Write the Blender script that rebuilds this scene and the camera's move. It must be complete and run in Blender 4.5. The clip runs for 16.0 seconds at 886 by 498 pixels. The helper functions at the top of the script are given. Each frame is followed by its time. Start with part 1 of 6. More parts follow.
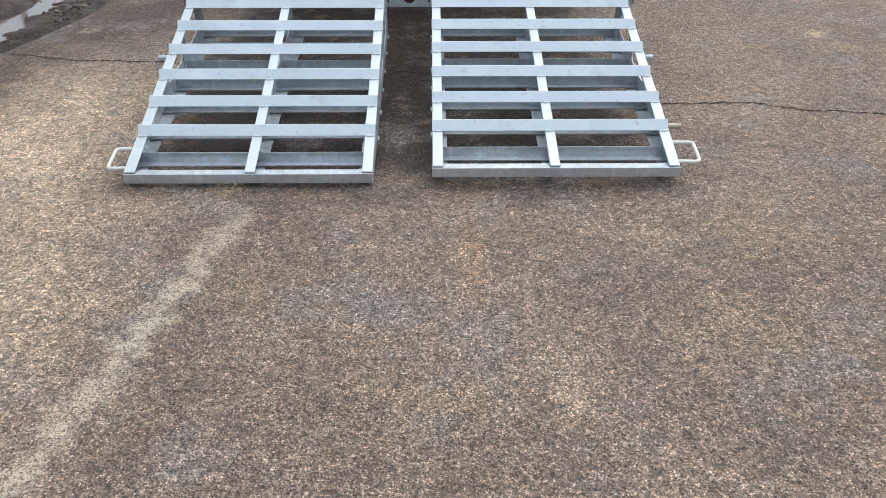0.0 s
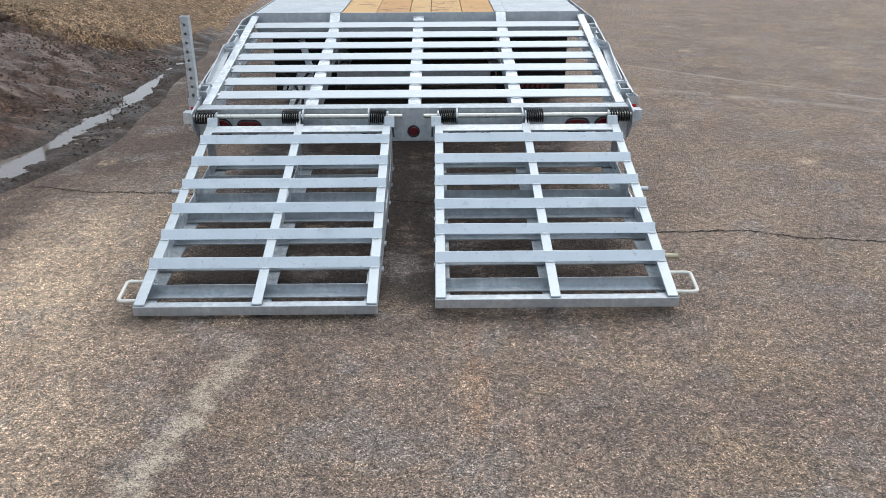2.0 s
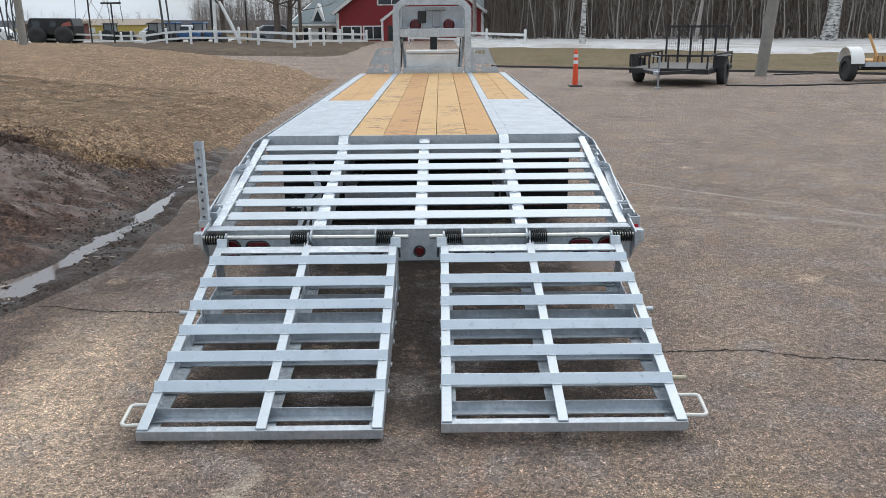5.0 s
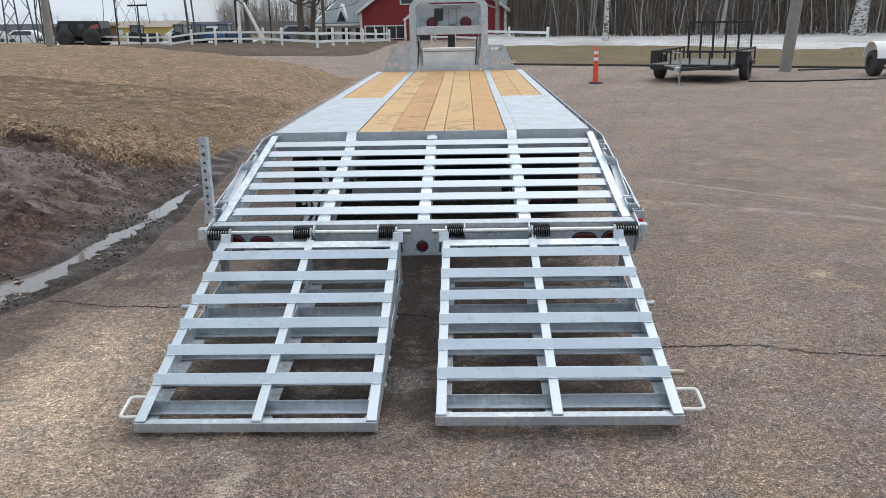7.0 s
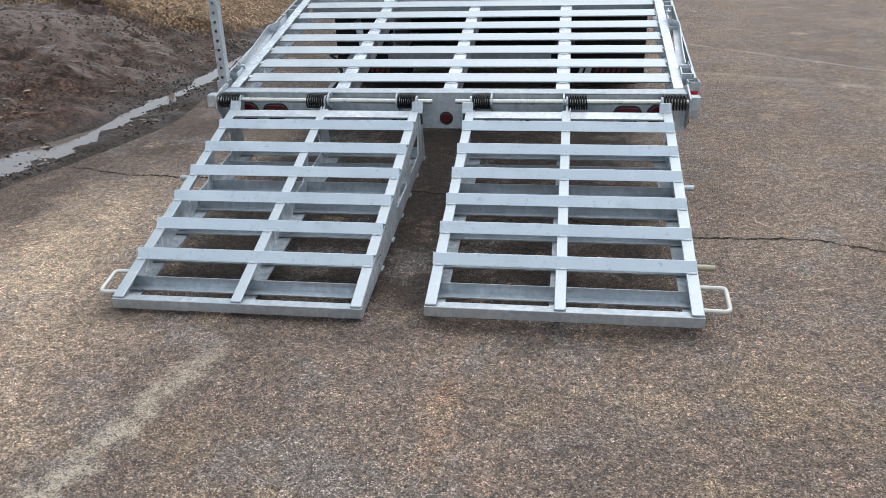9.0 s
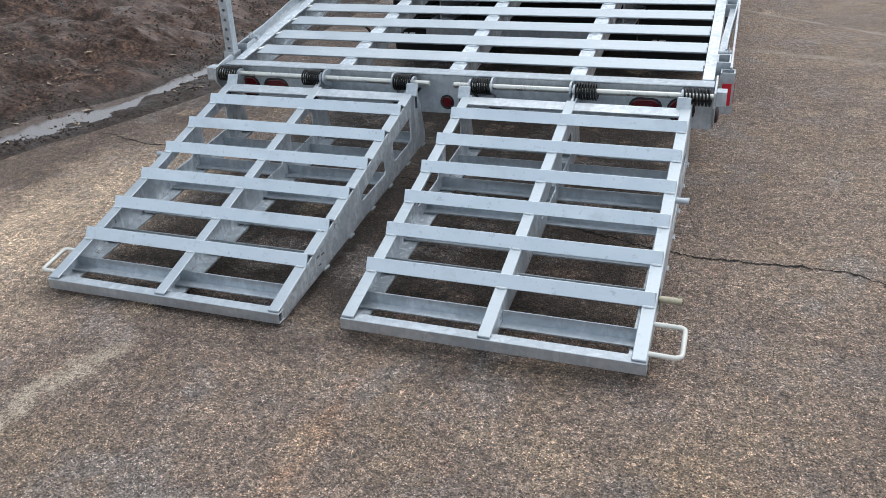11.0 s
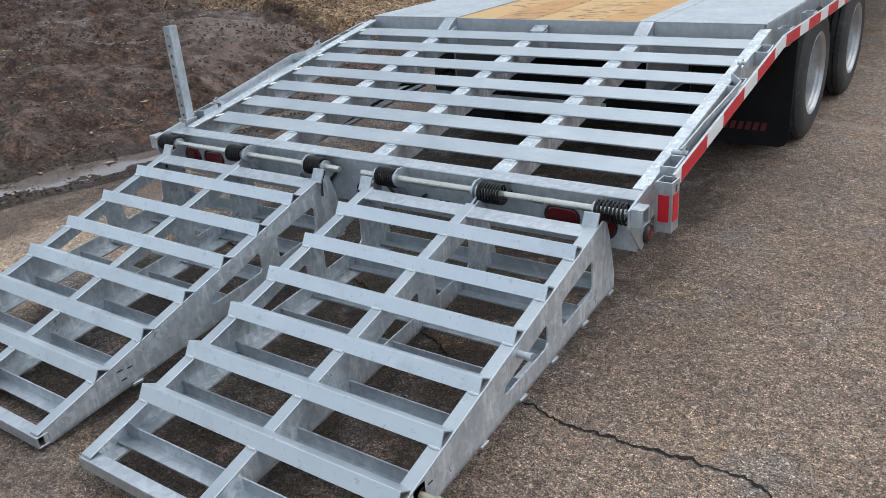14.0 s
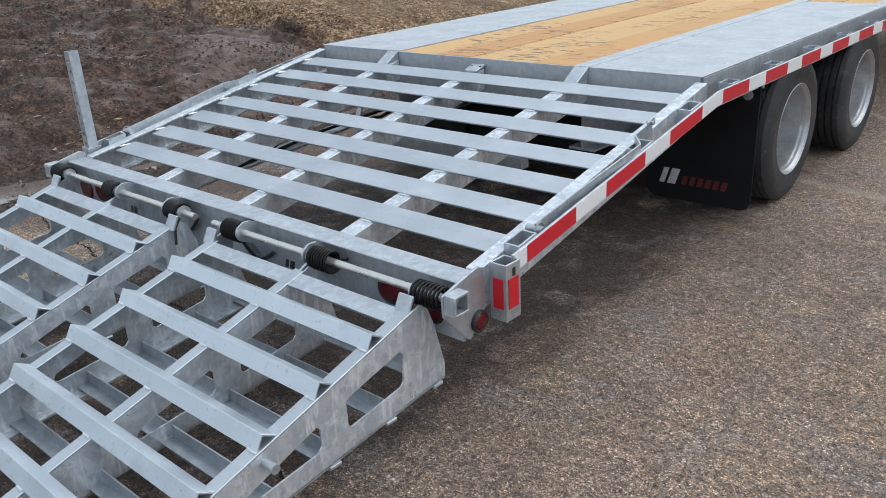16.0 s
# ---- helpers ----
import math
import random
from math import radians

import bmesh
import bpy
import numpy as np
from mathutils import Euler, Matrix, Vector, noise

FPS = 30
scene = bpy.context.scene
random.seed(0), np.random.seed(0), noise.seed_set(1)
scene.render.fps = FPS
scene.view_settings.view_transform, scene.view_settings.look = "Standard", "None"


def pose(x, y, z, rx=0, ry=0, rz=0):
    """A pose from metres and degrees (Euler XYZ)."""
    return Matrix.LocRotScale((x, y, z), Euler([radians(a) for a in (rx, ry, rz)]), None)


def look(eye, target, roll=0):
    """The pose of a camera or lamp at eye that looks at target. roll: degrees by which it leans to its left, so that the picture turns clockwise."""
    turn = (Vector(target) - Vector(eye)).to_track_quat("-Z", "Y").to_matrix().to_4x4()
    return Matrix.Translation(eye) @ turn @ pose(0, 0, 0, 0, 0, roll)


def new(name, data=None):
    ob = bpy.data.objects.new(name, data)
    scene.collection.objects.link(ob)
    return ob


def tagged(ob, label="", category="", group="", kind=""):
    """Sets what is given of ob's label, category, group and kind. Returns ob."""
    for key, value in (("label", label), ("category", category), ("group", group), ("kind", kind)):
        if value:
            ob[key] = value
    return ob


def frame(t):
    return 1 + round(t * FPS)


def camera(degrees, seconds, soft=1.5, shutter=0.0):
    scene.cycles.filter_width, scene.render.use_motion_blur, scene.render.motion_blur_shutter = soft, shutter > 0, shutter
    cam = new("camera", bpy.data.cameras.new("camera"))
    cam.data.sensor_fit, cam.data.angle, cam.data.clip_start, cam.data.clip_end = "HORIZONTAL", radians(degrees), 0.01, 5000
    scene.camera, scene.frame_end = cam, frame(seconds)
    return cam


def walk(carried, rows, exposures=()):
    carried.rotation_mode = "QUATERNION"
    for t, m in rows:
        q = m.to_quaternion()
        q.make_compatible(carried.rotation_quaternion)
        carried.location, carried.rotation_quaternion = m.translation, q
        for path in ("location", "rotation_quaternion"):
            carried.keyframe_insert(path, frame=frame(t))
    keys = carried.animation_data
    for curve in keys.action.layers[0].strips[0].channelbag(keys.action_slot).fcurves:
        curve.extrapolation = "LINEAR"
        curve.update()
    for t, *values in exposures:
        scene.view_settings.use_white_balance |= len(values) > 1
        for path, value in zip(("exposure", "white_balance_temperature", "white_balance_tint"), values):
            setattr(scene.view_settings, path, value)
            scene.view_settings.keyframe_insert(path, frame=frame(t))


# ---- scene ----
cam = camera(57.1, 16.0, 0.5)
PATH = [
    (0, (0.124, -4.509, 1.548), (0.149, -2.801, 0.509), 0.2),
    (0.5, (0.124, -4.52, 1.578), (0.147, -2.777, 0.599), -0.0),
    (1, (0.141, -4.52, 1.612), (0.154, -2.744, 0.692), -0.2),
    (1.5, (0.143, -4.527, 1.624), (0.154, -2.718, 0.771), -0.3),
    (2, (0.139, -4.527, 1.643), (0.15, -2.691, 0.849), -0.3),
    (2.5, (0.14, -4.522, 1.653), (0.148, -2.662, 0.918), -0.4),
    (3, (0.138, -4.512, 1.665), (0.145, -2.632, 0.983), -0.4),
    (3.5, (0.135, -4.507, 1.678), (0.14, -2.61, 1.045), -0.5),
    (4, (0.133, -4.511, 1.696), (0.137, -2.6, 1.104), -0.5),
    (4.5, (0.132, -4.528, 1.704), (0.136, -2.606, 1.148), -0.5),
    (6.8, (0.237, -4.534, 1.686), (0.189, -2.605, 1.159), -1.0),
    (7, (0.262, -4.534, 1.677), (0.203, -2.61, 1.135), -1.1),
    (7.5, (0.309, -4.498, 1.657), (0.21, -2.59, 1.067), -1.2),
    (8, (0.392, -4.389, 1.619), (0.235, -2.508, 0.957), -1.5),
    (8.5, (0.485, -4.245, 1.585), (0.268, -2.402, 0.838), -1.6),
    (9, (0.633, -4.142, 1.546), (0.344, -2.34, 0.726), -1.9),
    (9.2, (0.739, -4.103, 1.536), (0.42, -2.318, 0.691), -2.1),
    (11.3, (1.423, -3.48, 1.525), (0.744, -1.819, 0.642), -2.8),
    (11.5, (1.517, -3.403, 1.535), (0.801, -1.752, 0.662), -2.9),
    (12, (1.692, -3.244, 1.526), (0.884, -1.62, 0.685), -3.0),
    (12.5, (1.79, -3.042, 1.52), (0.899, -1.45, 0.7), -3.5),
    (13, (1.876, -2.84, 1.536), (0.911, -1.286, 0.726), -4.0),
    (13.5, (2.036, -2.618, 1.523), (1.008, -1.101, 0.722), -4.4),
    (14, (2.217, -2.417, 1.536), (1.132, -0.938, 0.739), -4.5),
    (14.5, (2.309, -2.226, 1.51), (1.181, -0.778, 0.715), -4.5),
    (15, (2.395, -2.016, 1.517), (1.231, -0.593, 0.729), -4.1),
    (15.5, (2.5, -1.807, 1.512), (1.298, -0.407, 0.74), -3.6),
    (16, (2.656, -1.578, 1.533), (1.411, -0.206, 0.78), -3.1),
]
walk(cam, [(t, look(eye, target, roll)) for t, eye, target, roll in PATH],
     [(0, 0.16, 6740, 10), (1.5, 0.04, 6680, 10), (4.5, -0.05, 6640, 10), (9, -0.03, 6660, 10), (12, -0.02, 6580, 10), (14, -0.05, 6620, 10), (16, 0.01, 6600, 10)])

# ---- sky and light: bright overcast noon ----
SUN_EL, SUN_AZ = radians(56), radians(36)
world = bpy.data.worlds.new("overcast_sky")
scene.world = world
world.use_nodes = True
wn = world.node_tree.nodes
wl = world.node_tree.links
wn.clear()
w_out = wn.new("ShaderNodeOutputWorld")
w_bg = wn.new("ShaderNodeBackground")
w_sky = wn.new("ShaderNodeTexSky")
w_sky.sky_type = "NISHITA"
w_sky.sun_disc = False
w_sky.sun_elevation, w_sky.sun_rotation = SUN_EL, SUN_AZ
w_sky.air_density, w_sky.dust_density, w_sky.ozone_density = 1.0, 2.0, 1.5
w_co = wn.new("ShaderNodeTexCoord")
w_map = wn.new("ShaderNodeMapping")
w_map.inputs["Scale"].default_value = (1.0, 1.0, 3.0)
w_noise = wn.new("ShaderNodeTexNoise")
w_noise.inputs["Scale"].default_value = 2.2
w_noise.inputs["Detail"].default_value = 6
w_ramp = wn.new("ShaderNodeValToRGB")
w_ramp.color_ramp.elements[0].position, w_ramp.color_ramp.elements[0].color = 0.38, (0.62, 0.62, 0.62, 1)
w_ramp.color_ramp.elements[1].position, w_ramp.color_ramp.elements[1].color = 0.62, (0.97, 0.97, 0.97, 1)
w_mix = wn.new("ShaderNodeMix")
w_mix.data_type = "RGBA"
w_mix.inputs[7].default_value = (10.5, 12.0, 13.7, 1)
wl.new(w_co.outputs["Generated"], w_map.inputs["Vector"])
wl.new(w_map.outputs["Vector"], w_noise.inputs["Vector"])
wl.new(w_noise.outputs["Fac"], w_ramp.inputs["Fac"])
wl.new(w_ramp.outputs["Color"], w_mix.inputs[0])
wl.new(w_sky.outputs["Color"], w_mix.inputs[6])
# an overcast sky is brighter overhead than near the horizon
w_sep = wn.new("ShaderNodeSeparateXYZ")
w_fall = wn.new("ShaderNodeMapRange")
w_fall.inputs[1].default_value, w_fall.inputs[2].default_value = 0.0, 1.0
w_fall.inputs[3].default_value, w_fall.inputs[4].default_value = 0.95, 1.15
w_mul = wn.new("ShaderNodeVectorMath")
w_mul.operation = "SCALE"
wl.new(w_co.outputs["Generated"], w_sep.inputs[0])
wl.new(w_sep.outputs[2], w_fall.inputs[0])
wl.new(w_mix.outputs[2], w_mul.inputs[0])
wl.new(w_fall.outputs[0], w_mul.inputs["Scale"])
wl.new(w_mul.outputs[0], w_bg.inputs["Color"])
wl.new(w_bg.outputs["Background"], w_out.inputs["Surface"])
w_bg.inputs["Strength"].default_value = 0.0855

sun = new("sun", bpy.data.lights.new("sun", "SUN"))
sun.data.energy, sun.data.angle, sun.data.color = 1.58, radians(80), (1.0, 0.98, 0.95)
sun.matrix_basis = look((30 * math.sin(SUN_AZ) * math.cos(SUN_EL), 30 * math.cos(SUN_AZ) * math.cos(SUN_EL), 30 * math.sin(SUN_EL)), (0, 0, 0))

# ---- materials ----
class Mat:
    """A node material with a principled surface; small helpers chain the nodes."""

    def __init__(self, name, rough=0.6, metal=0.0, spec=0.5):
        self.m = bpy.data.materials.new(name)
        self.m.use_nodes = True
        self.n, self.l = self.m.node_tree.nodes, self.m.node_tree.links
        self.b = self.n["Principled BSDF"]
        self.b.inputs["Roughness"].default_value = rough
        self.b.inputs["Metallic"].default_value = metal
        self.b.inputs["Specular IOR Level"].default_value = spec
        self.co = self.n.new("ShaderNodeTexCoord")
        self.geo = self.n.new("ShaderNodeNewGeometry")
        self.info = self.n.new("ShaderNodeObjectInfo")

    def put(self, socket, value):
        if isinstance(value, bpy.types.NodeSocket):
            self.l.new(value, socket)
        elif isinstance(value, tuple) and len(value) == 3 and socket.type == "RGBA":
            socket.default_value = (*value, 1)
        else:
            socket.default_value = value

    def mapped(self, scale=(1, 1, 1), src=None, loc=(0, 0, 0), rot=(0, 0, 0)):
        nd = self.n.new("ShaderNodeMapping")
        nd.inputs["Scale"].default_value, nd.inputs["Location"].default_value = scale, loc
        nd.inputs["Rotation"].default_value = rot
        self.l.new(src or self.geo.outputs["Position"], nd.inputs["Vector"])
        return nd.outputs["Vector"]

    def noise(self, scale, detail=4, rough=0.55, vec=None, dist=0.0):
        nd = self.n.new("ShaderNodeTexNoise")
        for k, v in (("Scale", scale), ("Detail", detail), ("Roughness", rough), ("Distortion", dist)):
            nd.inputs[k].default_value = v
        self.l.new(vec or self.geo.outputs["Position"], nd.inputs["Vector"])
        return nd.outputs["Fac"]

    def voronoi(self, scale, vec=None, feature="F1", out="Color"):
        nd = self.n.new("ShaderNodeTexVoronoi")
        nd.feature = feature
        nd.inputs["Scale"].default_value = scale
        self.l.new(vec or self.geo.outputs["Position"], nd.inputs["Vector"])
        return nd.outputs[out]

    def ramp(self, fac, *stops):
        nd = self.n.new("ShaderNodeValToRGB")
        el = nd.color_ramp.elements
        while len(el) < len(stops):
            el.new(0.5)
        for e, (p, c) in zip(el, stops):
            e.position = p
            e.color = (*c, 1) if isinstance(c, tuple) else (c, c, c, 1)
        self.put(nd.inputs["Fac"], fac)
        return nd.outputs["Color"]

    def mix(self, fac, a, b, mode="MIX"):
        nd = self.n.new("ShaderNodeMix")
        nd.data_type, nd.blend_type = "RGBA", mode
        self.put(nd.inputs[0], fac)
        self.put(nd.inputs[6], a)
        self.put(nd.inputs[7], b)
        return nd.outputs[2]

    def math(self, op, a, b=0.0, clamp=False):
        nd = self.n.new("ShaderNodeMath")
        nd.operation, nd.use_clamp = op, clamp
        self.put(nd.inputs[0], a)
        self.put(nd.inputs[1], b)
        return nd.outputs[0]

    def axis(self, k, src=None):
        nd = self.n.new("ShaderNodeSeparateXYZ")
        self.l.new(src or self.geo.outputs["Position"], nd.inputs[0])
        return nd.outputs[k]

    def bump(self, height, strength=0.3, distance=0.01):
        nd = self.n.new("ShaderNodeBump")
        nd.inputs["Strength"].default_value, nd.inputs["Distance"].default_value = strength, distance
        self.l.new(height, nd.inputs["Height"])
        self.l.new(nd.outputs["Normal"], self.b.inputs["Normal"])

    def color(self, c):
        self.put(self.b.inputs["Base Color"], c)
        return self

    def rough(self, r):
        self.put(self.b.inputs["Roughness"], r)
        return self


def simple(name, c, rough=0.6, metal=0.0, var=0.15, scale=8.0, bump=0.0, fine=60.0, spec=0.5):
    a = Mat(name, rough, metal, spec)
    lo, hi = tuple(v * (1 - var) for v in c), tuple(min(1, v * (1 + var)) for v in c)
    n1 = a.noise(scale, 5)
    n2 = a.noise(fine, 3)
    a.color(a.mix(0.35, a.ramp(n1, (0.3, lo), (0.7, hi)), a.ramp(n2, (0.3, lo), (0.7, hi))))
    a.rough(a.ramp(n1, (0.3, max(0.05, rough - 0.08)), (0.7, min(1, rough + 0.1))))
    if bump:
        a.bump(n2, bump, 0.004)
    return a.m


def galvanised(name, tone=1.0, metal=0.85, rough=0.36, run=0.6, wear=0.6):
    """Hot-dip zinc: pale blue-grey metal, mottled spangle, faint runs and dull patches."""
    a = Mat(name, rough, metal)
    spangle = a.voronoi(48, a.mapped((1, 1, 1)), out="Color")
    lo, hi = 0.575 - 0.16 * wear, 0.575 + 0.14 * wear
    sp = a.ramp(a.axis(0, spangle), (0.0, tuple(tone * lo * v for v in (0.93, 1.0, 1.07))), (1.0, tuple(tone * hi * v for v in (0.93, 1.0, 1.06))))
    blotch = a.noise(6, 6, 0.66)
    dull = a.mix(a.ramp(blotch, (0.42, 0.0), (0.66, 0.2 + wear)), sp, tuple(tone * v for v in (0.38, 0.425, 0.465)))
    runs = a.noise(9, 5, 0.62, a.mapped((4, 4, 0.8)))
    col = a.mix(a.ramp(runs, (0.54, 0.0), (0.66, run)), dull, tuple(tone * v for v in (0.74, 0.775, 0.80)))
    frost = a.noise(17, 6, 0.7)
    col = a.mix(a.ramp(frost, (0.54, 0.0), (0.66, wear)), col, tuple(tone * v for v in (0.76, 0.79, 0.81)))
    specks = a.noise(34, 5, 0.72, a.mapped((1, 1, 1), None, (3, 8, 1)))
    col = a.mix(a.ramp(specks, (0.58, 0.0), (0.72, wear)), col, tuple(tone * v for v in (0.27, 0.29, 0.31)))
    grime = a.noise(2.3, 6, 0.65)
    col = a.mix(a.ramp(grime, (0.54, 0.0), (0.78, 0.4)), col, (0.30, 0.30, 0.30))
    a.color(col)
    a.rough(a.ramp(a.mix(0.4, blotch, frost), (0.35, rough - 0.10), (0.65, rough + 0.16)))
    a.bump(a.mix(0.3, a.noise(22, 4), specks), 0.16, 0.004)
    return a.m


GALV = galvanised("galvanised_steel", 0.95, 0.80, 0.42, 0.34, 0.40)
GALV_SIDE = galvanised("mottled_galvanised_web", 1.12, 0.50, 0.34, 0.9, 0.62)
GALV_PLATE = galvanised("galvanised_plate", 0.90, 0.6, 0.5, 0.15, 0.3)


def clean_zinc(name, tone=1.0, metal=0.8):
    """Smooth even zinc on the angle irons, only faintly clouded."""
    a = Mat(name, 0.44, metal)
    cloud, fine = a.noise(5, 6, 0.6), a.noise(40, 4, 0.7)
    col = a.ramp(cloud, *[(k, tuple(tone * v for v in c)) for k, c in ((0.3, (0.47, 0.52, 0.56)), (0.55, (0.53, 0.58, 0.62)), (0.75, (0.60, 0.645, 0.68)))])
    col = a.mix(a.ramp(fine, (0.58, 0.0), (0.70, 0.5)), col, (0.34, 0.37, 0.40))
    smut = a.noise(3.5, 6, 0.7, a.mapped((1, 1, 1), None, (6, 2, 5)))
    col = a.mix(a.ramp(smut, (0.56, 0.0), (0.68, 0.35)), col, (0.40, 0.42, 0.44))
    bright = a.noise(11, 5, 0.7, a.mapped((1, 3, 3), None, (1, 8, 5)))
    col = a.mix(a.ramp(bright, (0.60, 0.0), (0.72, 0.35)), col, (0.76, 0.785, 0.81))
    drip = a.noise(26, 5, 0.7, a.mapped((0.25, 1, 1), None, (4, 1, 2)))
    col = a.mix(a.ramp(drip, (0.60, 0.0), (0.70, 0.30)), col, tuple(tone * v for v in (0.36, 0.40, 0.43)))
    a.color(col).rough(a.ramp(cloud, (0.3, 0.38), (0.7, 0.56)))
    a.bump(a.noise(14, 3), 0.06, 0.004)
    return a.m


GALV_CLEAT = clean_zinc("galvanised_angle", 1.20, 0.93)
GALV_SLAT = clean_zinc("galvanised_slat", 0.91, 0.86)
ZINC = simple("yellow_zinc_rod", (0.60, 0.60, 0.56), 0.30, 0.9, 0.12, 14)
STEEL_DARK = simple("raw_shaded_steel", (0.32, 0.34, 0.36), 0.5, 0.6, 0.2)
SPRING = simple("black_spring_steel", (0.004, 0.004, 0.0045), 0.36, 0.0, 0.3, 30, spec=0.28)
RUBBER = simple("black_rubber_sheet", (0.003, 0.003, 0.0035), 0.9, 0.0, 0.3, 5, 0.05)
BLACK_PAINT = simple("black_paint", (0.018, 0.018, 0.02), 0.4, 0.0, 0.3, 9)
RED_LENS = simple("red_lamp_lens", (0.09, 0.003, 0.007), 0.18, 0.0, 0.2, 30)
RED_TAPE = simple("red_reflective_tape", (0.56, 0.010, 0.022), 0.4, 0.0, 0.10, 25)
WHITE_TAPE = simple("white_reflective_tape", (0.74, 0.75, 0.75), 0.35, 0.0, 0.06, 25)
RIM_PAINT = simple("silver_rim_paint", (0.46, 0.47, 0.48), 0.38, 0.75, 0.25, 9)
LOGO_WHITE = simple("white_print", (0.6, 0.6, 0.6), 0.6, 0.0, 0.2, 40)
LOGO_RED = simple("worn_red_print", (0.12, 0.014, 0.016), 0.7, 0.0, 0.35, 40)
PINGOLD = simple("brassy_zinc", (0.42, 0.38, 0.28), 0.35, 0.5, 0.15, 40)
HANDLE = simple("cream_galvanised_rod", (0.66, 0.65, 0.60), 0.45, 0.2, 0.12, 25)


def tyre_rubber():
    a = Mat("tyre_rubber", 0.75)
    n1, n2 = a.noise(6, 5), a.noise(60, 3)
    c = a.mix(a.ramp(n1, (0.36, 0.1), (0.66, 0.8)), (0.014, 0.014, 0.016), (0.055, 0.054, 0.053))
    c = a.mix(a.ramp(a.noise(26, 5, 0.75), (0.56, 0.0), (0.66, 0.4)), c, (0.13, 0.128, 0.125))
    a.color(c).rough(a.ramp(n1, (0.3, 0.6), (0.7, 0.85)))
    a.bump(n2, 0.15, 0.003)
    return a.m


TYRE = tyre_rubber()


def plank_wood():
    """Pale softwood: long grain, saw marks across, dark knots and orange boards."""
    a = Mat("pale_deck_planks", 0.62)
    rnd = a.info.outputs["Random"]
    shift = a.n.new("ShaderNodeCombineXYZ")
    a.put(shift.inputs[0], a.math("MULTIPLY", rnd, 37.0))
    a.put(shift.inputs[1], a.math("MULTIPLY", rnd, 91.0))
    add = a.n.new("ShaderNodeVectorMath")
    a.l.new(a.geo.outputs["Position"], add.inputs[0])
    a.l.new(shift.outputs[0], add.inputs[1])
    pos = add.outputs[0]
    grain = a.noise(14, 6, 0.6, a.mapped((5, 0.35, 5), pos), 1.2)
    base = a.ramp(grain, (0.28, (0.43, 0.25, 0.105)), (0.5, (0.60, 0.385, 0.175)), (0.72, (0.72, 0.51, 0.27)))
    tint = a.ramp(rnd, (0.0, (0.64, 0.37, 0.15)), (0.2, (0.66, 0.40, 0.17)), (0.4, (0.68, 0.44, 0.20)), (1.0, (0.76, 0.57, 0.32)))
    # the second board from the west is an orange heartwood one
    heart = a.math("MULTIPLY", a.math("GREATER_THAN", a.axis(0), -0.309), a.math("LESS_THAN", a.axis(0), -0.061))
    tint = a.mix(a.math("MULTIPLY", heart, 0.8), tint, (0.54, 0.25, 0.085))
    col = a.mix(0.62, base, tint)
    saw = a.noise(3.0, 2, 0.5, a.mapped((2.6, 14.0, 1), pos), 0.5)
    where = a.noise(1.6, 3, 0.5, pos)
    marks = a.math("MULTIPLY", a.ramp(saw, (0.585, 0.0), (0.605, 1.0)), a.ramp(where, (0.46, 0.0), (0.52, 1.0)))
    marks = a.math("MULTIPLY", marks, a.ramp(a.math("FRACT", a.math("MULTIPLY", rnd, 7.3)), (0.3, 0.45), (0.6, 1.0)))
    col = a.mix(marks, col, (0.115, 0.055, 0.025))
    knots = a.voronoi(2.6, a.mapped((3.2, 0.9, 1), pos), out="Distance")
    col = a.mix(a.ramp(knots, (0.045, 1.0), (0.11, 0.0)), col, (0.16, 0.075, 0.03))
    fine = a.noise(90, 3, 0.6, a.mapped((6, 0.5, 6), pos))
    col = a.mix(0.18, col, a.ramp(fine, (0.3, (0.35, 0.2, 0.1)), (0.7, (0.8, 0.62, 0.4))))
    col = a.mix(1.0, col, (0.86, 0.77, 0.62), "MULTIPLY")
    a.color(col).rough(a.ramp(grain, (0.3, 0.55), (0.7, 0.75)))
    a.bump(fine, 0.25, 0.003)
    return a.m


WOOD = plank_wood()


